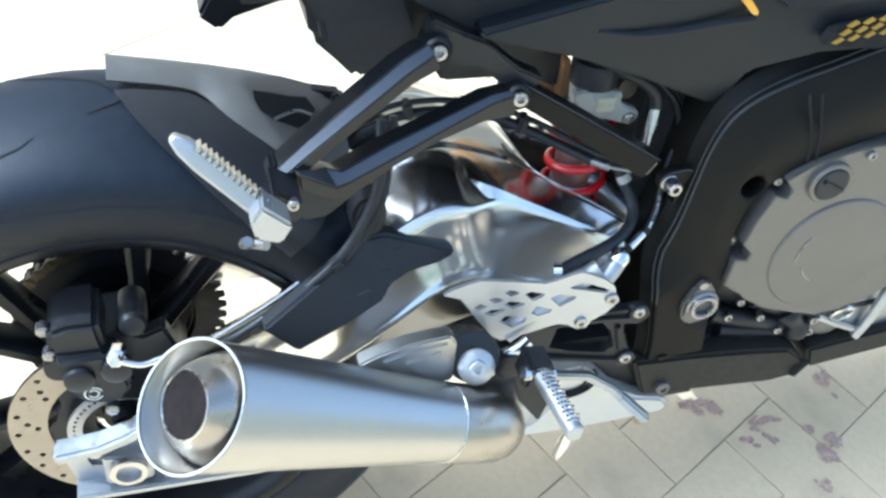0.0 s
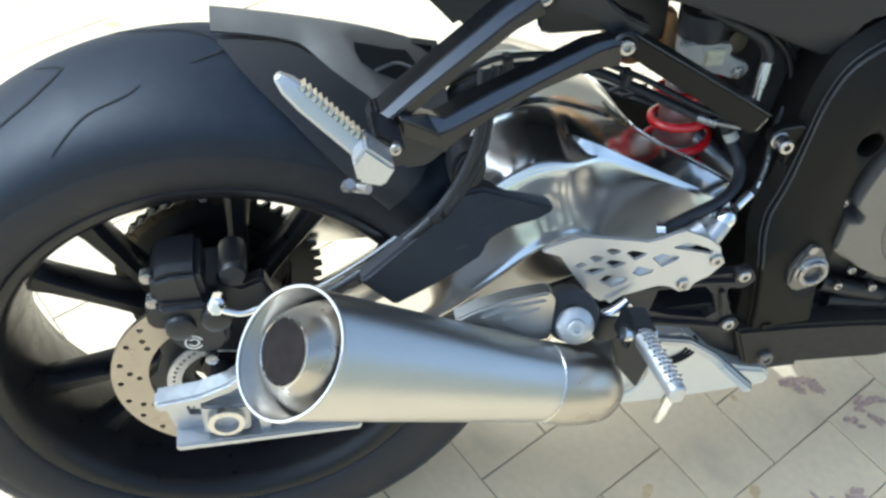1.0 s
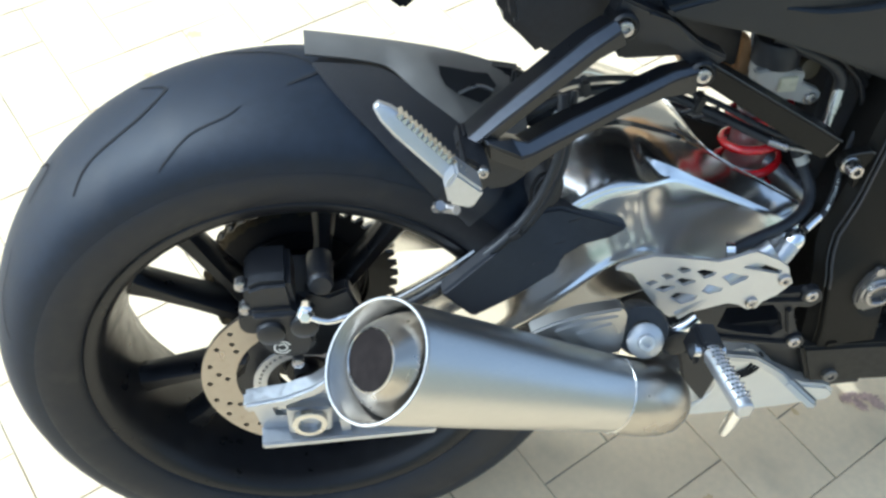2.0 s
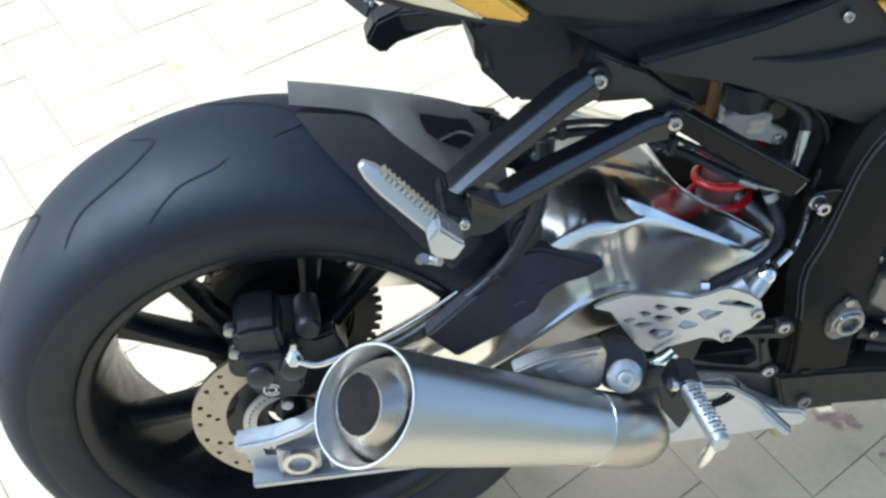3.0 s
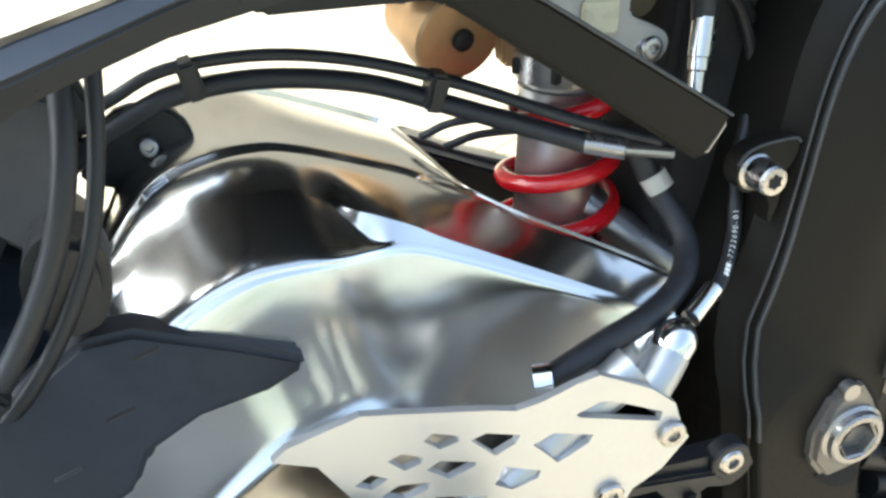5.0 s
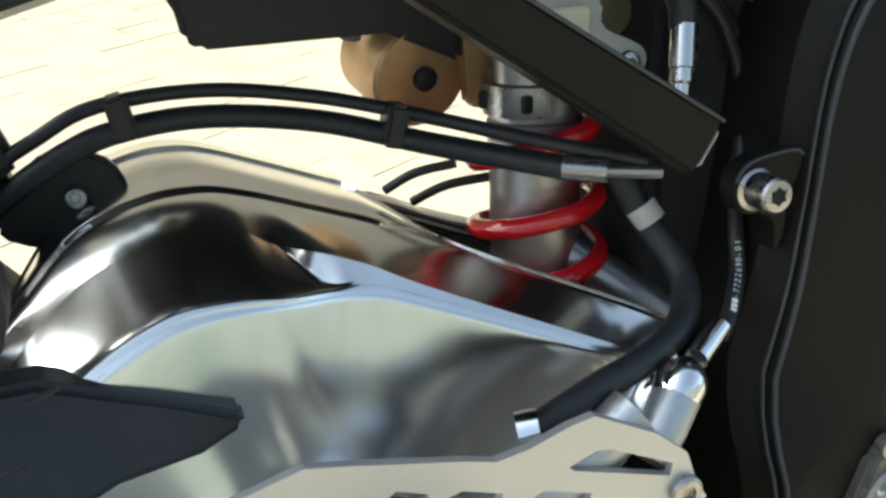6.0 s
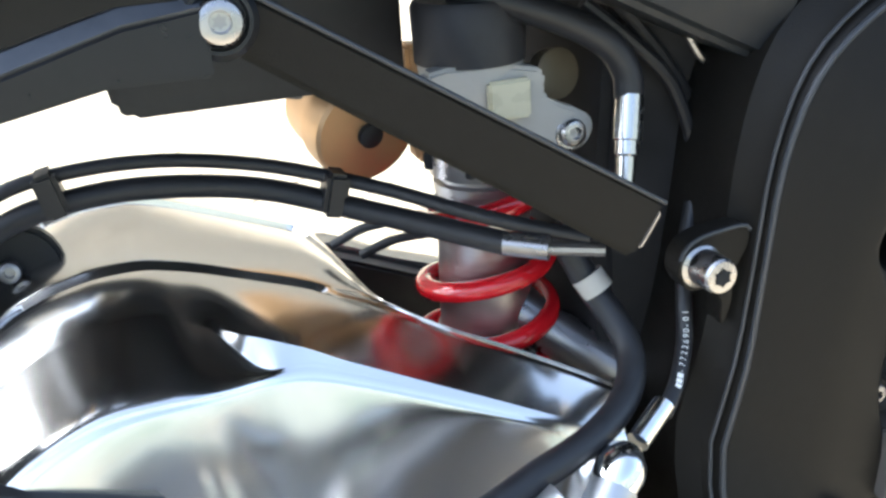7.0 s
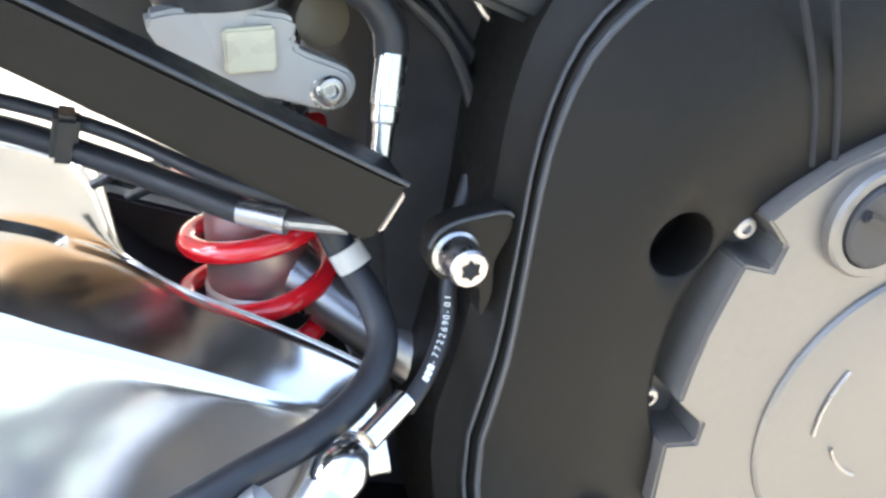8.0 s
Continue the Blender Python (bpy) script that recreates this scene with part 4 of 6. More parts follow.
for bx, by, bz, br in ((0.289, -0.104, 0.4055, 0.0120), (0.364, -0.105, 0.357, 0.0120)):
    part("hanger_boss", lathe([(-0.024, br), (0.004, br), (0.0065, br - 0.002), (0.0065, 0.0088), (0.002, 0.0084), (0.002, 0.0)], (bx, by, bz), (-0.05, -1, 0.1), 32), M_HANGER, hanger)
    socket_screw("hanger_screw", (bx, by - 0.003, bz), (-0.05, -1, 0.1), 0.0074, hanger, height=0.006, label="bright star-socket screw")
part("hanger_web", prism([(0.280, 0.404), (0.286, 0.428), (0.314, 0.414), (0.330, 0.408), (0.366, 0.378), (0.390, 0.366), (0.372, 0.346), (0.330, 0.382), (0.310, 0.383), (0.300, 0.392)], -0.098, -0.076, 0.002), M_BLACK, hanger)
part("web_ridge", tube([(0.312, -0.099, 0.412), (0.335, -0.099, 0.402), (0.352, -0.100, 0.386)], 0.0012, 6), M_HANGER, hanger)
# clevis and folded footrest
part("clevis", prism([(0.143, 0.356), (0.165, 0.341), (0.161, 0.322), (0.144, 0.331)], -0.205, -0.170, 0.002), M_BLACK, hanger)
socket_screw("clevis_pin", (0.1570, -0.206, 0.342), (0, -1, 0.1), 0.0046, hanger, height=0.003)
passenger_peg = new("passenger_footrest")
passenger_peg.parent = bike
P0, P1 = Vector((0.136, -0.221, 0.3490)), Vector((0.0790, -0.2050, 0.4060))
way = (P1 - P0).normalized()
out = (Vector((0, -1, 0.25)) - way * Vector((0, -1, 0.25)).dot(way)).normalized()
side = way.cross(out)
side = side if side.x > 0 else -side


def peg_row(p, w, d):
    return [p + side * w * a + out * d * c for a, c in ((0.5, 0.4), (0.2, 0.5), (-0.4, 0.5), (-0.5, 0.3), (-0.5, -0.5), (0.5, -0.5))]


part("peg_bar", bevelled(loft([peg_row(P0 + way * s, w, d) for s, w, d in ((-0.012, 0.014, 0.016), (0.0, 0.0145, 0.016), (0.060, 0.016, 0.016), (0.076, 0.013, 0.013), (0.086, 0.006, 0.009))]), 0.0012, 1), M_ALLOY, passenger_peg, "silver ribbed folding footrest")
for k in range(14):
    c = P0 + way * (0.004 + 0.0050 * k) + side * 0.0080 + out * 0.006
    b = bmesh.new()
    rows = [[c + way * a + out * dz + side * s for a, s in ((-0.0023, -0.003), (0.0, 0.0026), (0.0023, -0.003))] for dz in (-0.012, 0.0045)]
    part("tooth", loft(rows, bm=b), M_STEEL, passenger_peg)
part("peg_root", prism([(0.1225, 0.3560), (0.1310, 0.3690), (0.1530, 0.3490), (0.1440, 0.3330), (0.1260, 0.3390)], -0.240, -0.214, 0.0025), M_ALLOY, passenger_peg, "square silver footrest root")
part("peg_spring", tube([(0.120, -0.238, 0.338), (0.118, -0.228, 0.328), (0.126, -0.222, 0.322), (0.134, -0.230, 0.326)], 0.0040, 10), M_SHOCK, passenger_peg)

# ---- subframe ----
part("subframe_bar", bar([(0.362, -0.0930, 0.3610), (0.5145, -0.0900, 0.2600)], [0.0185, 0.0255], 0.024, 0.0022), M_FRAME, bike, "square black subframe tube")
# thin pale tube painted in for the highlight on the upper edge
part("bar_edge", tube([(0.3671, -0.1044, 0.3683), (0.4440, -0.1029, 0.3195), (0.5212, -0.1014, 0.2702)], 0.0009, 8), M_EDGE_SHEEN, bike, "paler line for the highlight on the subframe tube's edge")
part("bar_end_chip", box((0.5158, -0.0965, 0.2592), (0.0024, 0.0060, 0.016), (0, 33, 0), 0.0008), M_SHOCK, bike, "worn bare metal edge")
part("inner_tail_plate", prism([(0.327, 0.318), (0.329, 0.306), (0.336, 0.301), (0.405, 0.301), (0.420, 0.301), (0.440, 0.2920), (0.4565, 0.2840), (0.457, 0.410), (0.275, 0.410), (0.262, 0.350), (0.268, 0.3235), (0.318, 0.3360)], 0.016, 0.026, 0.003), M_BLACK, bike)

# ---- tail and side panels ----
tail = new("tail_fairing")
tail.parent = bike
part("under_tail", prism([(0.100, 0.505), (0.181, 0.440), (0.192, 0.418), (0.195, 0.390), (0.216, 0.369), (0.237, 0.346), (0.262, 0.358), (0.290, 0.372), (0.302, 0.392), (0.340, 0.412), (0.350, 0.470), (0.200, 0.520)], -0.052, 0.052, 0.008, lambda x, z: -0.10 * max(0, z - 0.40) if z > 0 else 0), M_PLASTIC, tail, "black under-tail moulding")
part("under_tail_flank", prism([(0.186, 0.440), (0.200, 0.412), (0.204, 0.392), (0.224, 0.372), (0.240, 0.357), (0.264, 0.376), (0.284, 0.405), (0.270, 0.440), (0.232, 0.468)], -0.066, -0.045, 0.005), M_PLASTIC, tail)


def tuck(x, z):
    """Lower edges lean in towards the middle of the machine."""
    return 0.55 * max(0.0, 0.475 - z)


part("yellow_cowl", prism([(0.228, 0.4655), (0.200, 0.488), (0.180, 0.503), (0.140, 0.535), (0.000, 0.610), (-0.090, 0.640), (-0.100, 0.590), (-0.040, 0.545), (0.030, 0.519), (0.083, 0.5025), (0.133, 0.485), (0.188, 0.4680), (0.222, 0.4605)], -0.106, 0.106, 0.010, lambda x, z: 0.0, segments=3), M_YELLOW, tail, "glossy yellow tail cowl")
part("tail_edging", prism([(-0.060, 0.5530), (0.030, 0.5180), (0.083, 0.5015), (0.133, 0.4840), (0.188, 0.4672), (0.178, 0.4770), (0.143, 0.4985), (0.107, 0.5140), (0.030, 0.5420), (-0.060, 0.5760)], -0.1075, -0.098, 0.002), M_CREAM, tail, "pale cream lower tail edging")
part("tail_underside", prism([(0.222, 0.4590), (0.188, 0.4645), (0.133, 0.4800), (0.083, 0.4975), (0.030, 0.5140), (-0.040, 0.5400), (-0.090, 0.5800), (-0.090, 0.5740), (-0.042, 0.5330), (0.028, 0.5070), (0.081, 0.4905), (0.131, 0.4730), (0.188, 0.4575), (0.222, 0.4520)], -0.094, 0.094, 0.0015), M_PLASTIC, tail, "black plastic underside of the tail")
part("seat_cowl", prism([(0.228, 0.4660), (0.243, 0.4545), (0.271, 0.4365), (0.316, 0.4165), (0.324, 0.4195), (0.373, 0.4330), (0.435, 0.4480), (0.491, 0.4670), (0.560, 0.500), (0.560, 0.640), (0.100, 0.640), (0.140, 0.538), (0.181, 0.505)], -0.1015, 0.10, 0.005, tuck, segments=3), M_PANEL, tail, "dark grey seat cowl")
# black slab that gives the seam's shade as colour
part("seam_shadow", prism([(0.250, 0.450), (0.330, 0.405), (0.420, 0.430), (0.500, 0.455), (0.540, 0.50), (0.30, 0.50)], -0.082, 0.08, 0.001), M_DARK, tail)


def panel_bend(x, z):
    return 0.28 * max(0.0, 0.40 - z) - 0.020 * max(0.0, (x - 0.56) / 0.2) * (z > 0.2) + 0.10 * max(0, z - 0.44)


side_panel = part("side_panel", prism([(0.3225, 0.4175), (0.330, 0.410), (0.343, 0.4060), (0.413, 0.3860), (0.480, 0.3590), (0.540, 0.3300), (0.577, 0.3125), (0.583, 0.3220), (0.594, 0.3570), (0.655, 0.3790), (0.732, 0.3860), (0.900, 0.420), (0.900, 0.560), (0.600, 0.540), (0.540, 0.487), (0.491, 0.4640), (0.435, 0.4445), (0.373, 0.4295)], -0.104, 0.100, 0.004, panel_bend, segments=3), M_PANEL, tail, "dark grey painted side panel")
part("upper_shell", prism([(0.500, 0.462), (0.560, 0.445), (0.600, 0.424), (0.640, 0.424), (0.900, 0.460), (0.900, 0.66), (0.540, 0.66)], -0.1065, 0.100, 0.006, lambda x, z: 0.05 * max(0, z - 0.44) - 0.020 * max(0.0, (x - 0.56) / 0.2), segments=3), M_PANEL, tail)
part("panel_crease", tube([(0.430, -0.1015, 0.4120), (0.466, -0.1020, 0.4070), (0.504, -0.1020, 0.4085), (0.538, -0.1035, 0.4145), (0.574, -0.105, 0.4185)], lambda t: 0.0022 + 0.0022 * t, 10, squash=0.6), M_PANEL, tail)
part("yellow_flash", prism([(0.526, 0.4620), (0.540, 0.4610), (0.571, 0.4275), (0.5725, 0.4225), (0.566, 0.4245)], -0.1120, -0.100, 0.0015), M_YELLOW, tail, "yellow painted flash")
socket_screw("panel_screw", (0.5055, -0.1045, 0.4485), (-0.05, -1, 0.15), 0.0050, tail, height=0.003)
# no recess is cut; a black slab gives its shade as colour
part("vent_recess", prism([(0.640, 0.396), (0.646, 0.410), (0.722, 0.424), (0.780, 0.432), (0.780, 0.402), (0.700, 0.388)], -0.1230, -0.11, 0.002), M_DARK, tail, "black slab in place of the vent's shaded recess")
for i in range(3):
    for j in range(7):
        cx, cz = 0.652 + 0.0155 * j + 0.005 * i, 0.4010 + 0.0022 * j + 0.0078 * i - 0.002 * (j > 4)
        part("vent_cell", prism([(cx - 0.006, cz - 0.002), (cx - 0.001, cz - 0.0034), (cx + 0.006, cz + 0.001), (cx + 0.002, cz + 0.0034)], -0.1245, -0.1225, 0), M_SHADED_YELLOW, tail)

# ---- main frame ----
frame_ = new("main_frame")
frame_.parent = bike
left_edge = [(1.00, 0.470), (0.80, 0.418), (0.720, 0.394), (0.677, 0.379), (0.638, 0.366), (0.601, 0.349), (0.576, 0.326), (0.563, 0.291), (0.557, 0.245), (0.549, 0.198), (0.5345, 0.142), (0.537, 0.100), (0.547, 0.040), (0.549, 0.005)]
right_edge = [(1.00, 0.340), (0.80, 0.305), (0.712, 0.276), (0.684, 0.264), (0.659, 0.253), (0.641, 0.239), (0.629, 0.223), (0.622, 0.200), (0.619, 0.170), (0.627, 0.136), (0.627, 0.095), (0.624, 0.060), (0.628, 0.030), (0.631, 0.010)]


def fine(edge):
    return [(v.x, v.z) for v in smooth_line(flat(edge), 3)]


frame_rows, lip_a, lip_b = [], [], []
for (lx, lz), (rx, rz) in zip(fine(left_edge), fine(right_edge)):
    def at(t, y):
        return Vector((lx + (rx - lx) * t, y, lz + (rz - lz) * t))
    # double edge line, leaning face that runs out near the pivot, flat outer face
    lean = min(1.0, max(0.0, (lz - 0.112) / 0.045))
    ly, wide = -0.1186 + 0.0176 * lean, 0.02 + 0.35 * lean
    frame_rows.append([at(0.0, -0.040), at(0.0, ly + 0.013), at(0.050, ly + 0.008), at(0.085, ly + 0.004), at(0.098, ly + 0.0005), at(0.112, ly + 0.0003), at(0.126, ly + 0.0022), at(0.140, ly - 0.0005), at(0.152, ly - 0.0026), at(0.170, ly - 0.0038),
                       at(0.170 + 0.82 * wide, -0.1226 + 0.0040 * lean), at(0.170 + wide, -0.1226 + 0.0020 * lean), at(0.27 + wide, -0.1226), at(0.93, -0.1226), at(0.98, -0.1205), at(1.0, -0.115), at(1.0, -0.040)])
    lip_a.append(at(0.105, ly))
    lip_b.append(at(0.158, ly - 0.0026))
spar = part("spar", loft(frame_rows), M_FRAME, frame_, "anthracite cast frame spar", 22)
HOLE = Vector((0.6200, -0.1228, 0.2418))
drill = part("drill", lathe([(-0.026, 0.0), (-0.026, 0.0128), (-0.0016, 0.0133), (0.010, 0.0215), (0.010, 0.0)], HOLE, (0, -1, 0), 40), M_FRAME, frame_)
carve(spar, drill)
# thin pale tubes carry the edge highlights that the coat itself lacks
part("spar_lip", tube(lip_a[3:34], 0.0009, 8, 1), M_EDGE_SHEEN, frame_, "paler line for the highlight on the spar's edge")
part("spar_lip", tube(lip_b[3:34], 0.0014, 8, 1), M_EDGE_SHEEN, frame_)
part("far_spar", loft([[Vector((p.x, -p.y - 0.002, p.z)) for p in reversed(r)] for r in frame_rows]), M_FRAME, frame_)
# near-black disc closes the blind hole; its depth's shade is in the colour
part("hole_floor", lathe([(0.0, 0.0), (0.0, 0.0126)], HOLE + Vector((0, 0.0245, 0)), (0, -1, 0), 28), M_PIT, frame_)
for pts in ([(0.645, -0.1218, 0.345), (0.663, -0.1226, 0.300), (0.670, -0.1226, 0.268)], [(0.659, -0.1222, 0.345), (0.673, -0.1230, 0.299), (0.680, -0.1230, 0.268)]):
    part("seam", tube(pts, 0.0014, 6), M_DARK, frame_)
ear_line = rounded([(0.5295, 0.2370), (0.5310, 0.2460), (0.5370, 0.2510), (0.5480, 0.2530), (0.5600, 0.2530), (0.5620, 0.2450), (0.5560, 0.2330), (0.5555, 0.2200), (0.5520, 0.2100), (0.5505, 0.2140), (0.5500, 0.2220), (0.5440, 0.2280), (0.5350, 0.2290)], 3)
part("bolt_ear", prism(ear_line, -0.0985, -0.0880, 0.0025), M_FRAME, frame_)
# the ear's lit edge, drawn as a paler tube
part("ear_rim", tube([(x, -0.0992, z) for x, z in ear_line[2:14]], 0.0009, 6, 1), M_EDGE_SHEEN, frame_)
part("flange_screw", lathe([(-0.004, 0.0098), (0.0030, 0.0098), (0.0045, 0.0076), (0.0158, 0.0074), (0.0170, 0.0065), (0.0172, 0.0034), (0.0150, 0.0030), (0.0150, 0.0)], (0.5405, -0.0950, 0.2388), (0.02, -0.98, 0.02), 32), M_SCREW, frame_, "bright flanged star screw")
# flat black star on the head paints the shade of its socket
k = bmesh.new()
fm = axis_frame((0.5405, -0.0950, 0.2388), (0.02, -0.98, 0.02))
k.faces.new([k.verts.new(fm @ Vector(((0.0042 if i % 2 else 0.0028) * math.cos(math.pi * i / 6), (0.0042 if i % 2 else 0.0028) * math.sin(math.pi * i / 6), 0.0175))) for i in range(12)])
part("socket", k, M_DARK, frame_)
part("frame_lug", box((0.577, -0.122, 0.009), (0.012, 0.006, 0.008), (0, 0, 0), 0.001), M_FRAME, frame_)
part("pivot_plate", prism([(0.603, 0.124), (0.613, 0.110), (0.622, 0.092), (0.622, 0.077), (0.608, 0.067), (0.591, 0.063), (0.580, 0.077), (0.579, 0.095), (0.588, 0.117)], -0.1300, -0.118, 0.003), M_CASE, frame_, "cast alloy pivot plate")
part("pivot_nut", lathe([(-0.002, 0.0185), (0.002, 0.0185), (0.0035, 0.0165), (0.0065, 0.0160), (0.0075, 0.0148), (0.0075, 0.0118)], (0.6010, -0.1290, 0.0925), (0, -1, 0), 36), M_SHOCK, frame_, "large hexagon pivot nut")
part("pivot_socket", lathe([(0.0078, 0.0122), (0.0068, 0.0108), (-0.001, 0.0106), (-0.001, 0.0)], (0.6010, -0.1290, 0.0925), (0, -1, 0), 6), M_SHOCK, frame_, "hexagon socket in the pivot nut")
# flat black patches paint the shade of two slots that aren't cut
part("pivot_slot", prism(rounded([(0.607, 0.121), (0.618, 0.108), (0.6265, 0.090), (0.6235, 0.084), (0.615, 0.104), (0.604, 0.115)], 3), -0.1232, -0.118, 0.0), M_DARK, frame_)
part("pivot_slot", prism(rounded([(0.590, 0.061), (0.604, 0.049), (0.617, 0.048), (0.618, 0.058), (0.606, 0.064)], 3), -0.1232, -0.118, 0.0), M_DARK, frame_)
part("pivot_screw", lathe([(-0.003, 0.005), (0.003, 0.005), (0.003, 0.0)], (0.596, -0.127, 0.120), (0, -1, 0), 16), M_SHOCK, frame_)

# ---- engine ----
engine = new("engine")
engine.parent = bike
flange_line = rounded([(0.616, 0.116), (0.6135, 0.143), (0.615, 0.163), (0.620, 0.182), (0.627, 0.203), (0.637, 0.231), (0.650, 0.253), (0.670, 0.266), (0.700, 0.278), (0.76, 0.288), (0.84, 0.268), (0.896, 0.20), (0.890, 0.13), (0.845, 0.074), (0.80, 0.050), (0.756, 0.044), (0.720, 0.053), (0.668, 0.073), (0.635, 0.098)], 3)
part("cover_flange", prism(flange_line, -0.1070, -0.098, 0.002), M_CASE, engine)
case_line = [(0.620, 0.120), (0.6210, 0.135), (0.6220, 0.1535), (0.6370, 0.1505), (0.6385, 0.1600), (0.6255, 0.1740), (0.6285, 0.190), (0.6325, 0.206), (0.6430, 0.2340), (0.6570, 0.2290), (0.6605, 0.2390), (0.6500, 0.2515), (0.662, 0.2600),
             (0.680, 0.270), (0.700, 0.276), (0.73, 0.283), (0.76, 0.285), (0.80, 0.280), (0.84, 0.265), (0.875, 0.235), (0.890, 0.20), (0.892, 0.16), (0.882, 0.125), (0.860, 0.100), (0.838, 0.080), (0.817, 0.065), (0.784, 0.055), (0.756, 0.051), (0.722, 0.060), (0.682, 0.074), (0.654, 0.091), (0.636, 0.108)]
cover = part("clutch_cover", prism(case_line, -0.1300, -0.100, 0.0012, segments=2), M_CASE, engine, "grey painted clutch cover")
part("cover_dome", lathe([(-0.010, 0.0740), (0.0008, 0.0735), (0.0022, 0.0720), (0.0030, 0.066), (0.0036, 0.03), (0.0038, 0.0)], (0.7400, -0.1300, 0.1450), (0, -1, 0), 72), M_CASE, engine, "", 20)
for at in ((0.6480, -0.1180, 0.2440), (0.6170, -0.1180, 0.1715), (0.664, -0.112, 0.0700), (0.735, -0.132, 0.275), (0.694, -0.112, 0.281)):
    socket_screw("cover_screw", at, (0, -1, 0), 0.0048, engine, mat=M_SHOCK, height=0.003)
cap = part("oil_filler", lathe([(-0.008, 0.0240), (0.0060, 0.0238), (0.0075, 0.0225), (0.0075, 0.0190), (0.003, 0.0185), (0.003, 0.0)], (0.6990, -0.1280, 0.2455), (0, -1, 0), 40), M_CASE, engine, "raised filler neck")
part("filler_cap", lathe([(0.003, 0.0182), (0.0085, 0.0180), (0.0095, 0.0165), (0.0095, 0.0)], (0.6990, -0.1280, 0.2455), (0, -1, 0), 40), M_PLASTIC, engine, "dark grey plastic filler cap")
part("cap_grip", box((0.6990, -0.1385, 0.2455), (0.030, 0.004, 0.0045), (0, 28, 0), 0.001), M_BLACK, engine)
for k_, (a0, rr) in enumerate(((200, 0.036), (140, 0.046))):
    part("cast_mark", tube([(0.740 + rr * math.cos(math.radians(a0 + 6 * i)), -0.1340, 0.145 + rr * math.sin(math.radians(a0 + 6 * i))) for i in range(8)], 0.0009, 6, 2), M_SHOCK, engine)
part("crankcase", prism([(0.600, 0.012), (0.585, 0.10), (0.600, 0.280), (0.72, 0.36), (1.00, 0.36), (1.00, -0.04), (0.80, -0.04), (0.70, -0.01)], -0.088, 0.118, 0.010), M_BLACK, engine, "black crankcase")
for pts, r in (([(0.640, -0.098, 0.045), (0.690, -0.100, 0.028), (0.750, -0.098, 0.012), (0.83, -0.095, 0.02)], 0.011), ([(0.660, -0.095, 0.012), (0.72, -0.096, 0.000), (0.80, -0.094, -0.012)], 0.009), ([(0.69, -0.096, 0.055), (0.76, -0.098, 0.030), (0.86, -0.10, 0.035)], 0.010)):
    part("casting_rib", tube(pts, r, 12), M_BLACK, engine)
for at in ((0.656, -0.108, 0.046), (0.698, -0.110, 0.040), (0.729, -0.110, 0.014), (0.773, -0.112, 0.024)):
    socket_screw("case_screw", at, (0, -1, 0.1), 0.0052, engine, height=0.005)
part("water_pump", lathe([(-0.02, 0.030), (0.004, 0.028), (0.010, 0.020), (0.012, 0.0)], (0.800, -0.100, 0.018), (-0.1, -1, 0.2), 28), M_CASE, engine, "cast alloy pump cover")
for dx, dz in ((-0.026, 0.012), (0.0, 0.030), (0.024, 0.010), (-0.018, -0.022)):
    socket_screw("pump_screw", (0.800 + dx, -0.104, 0.018 + dz), (-0.1, -1, 0.2), 0.0055, engine, height=0.005)
part("breather_stub", tube([(0.740, -0.100, 0.034), (0.752, -0.106, 0.020), (0.762, -0.106, 0.002)], lambda t: 0.0145 + 0.002 * math.sin(9 * t), 18), M_BLACK, engine, "black ribbed breather stub")
part("hose_clamp", tube([(0.811 + 0.014 * math.cos(a), -0.114 - 0.004 * math.sin(a), 0.028 + 0.013 * math.sin(a)) for a in (2 * math.pi * k / 20 for k in range(21))], 0.0028, 8, 1, smooth=False), M_CHROME, engine, "bright hose clamp ring")
part("coolant_pipe", tube([(0.872, -0.116, 0.090), (0.858, -0.118, 0.058), (0.852, -0.118, 0.022), (0.845, -0.114, -0.014)], 0.0065, 14), M_ALLOY, engine, "silver coolant pipe")
part("pump_casting", prism(rounded([(0.800, 0.044), (0.832, 0.050), (0.866, 0.060), (0.905, 0.060), (0.905, -0.030), (0.872, -0.034), (0.838, -0.012), (0.806, 0.006)], 3), -0.108, -0.090, 0.005, segments=3), M_ALLOY, engine, "silver cast pump body")
part("casting_web", bar([(0.780, -0.108, 0.026), (0.812, -0.110, 0.010), (0.842, -0.110, -0.004)], 0.008, 0.012, 0.002), M_ALLOY, engine)
part("oil_glass", lathe([(-0.004, 0.017), (0.002, 0.017), (0.003, 0.012), (0.003, 0.0)], (0.706, -0.099, -0.004), (0, -1, 0.3), 24), M_SHOCK, engine)
# added black block that darkens what the swingarm's top mirrors
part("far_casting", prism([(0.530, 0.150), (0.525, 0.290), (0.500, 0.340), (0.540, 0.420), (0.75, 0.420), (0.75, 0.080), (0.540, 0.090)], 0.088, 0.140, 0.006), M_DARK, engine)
# black block stands in for the shaded interior
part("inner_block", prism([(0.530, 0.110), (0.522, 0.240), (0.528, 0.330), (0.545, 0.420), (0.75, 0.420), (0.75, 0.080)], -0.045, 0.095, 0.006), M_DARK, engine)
part("link_casting", tube([(0.495, -0.012, 0.190), (0.520, -0.030, 0.172), (0.552, -0.045, 0.150), (0.590, -0.050, 0.130)], lambda t: 0.014 - 0.002 * math.sin(6 * t), 14), M_SHOCK, engine)
part("under_seat_tray", prism([(0.30, 0.412), (0.45, 0.392), (0.56, 0.345), (0.60, 0.44), (0.30, 0.46)], -0.070, 0.085, 0.004), M_PLASTIC, bike)

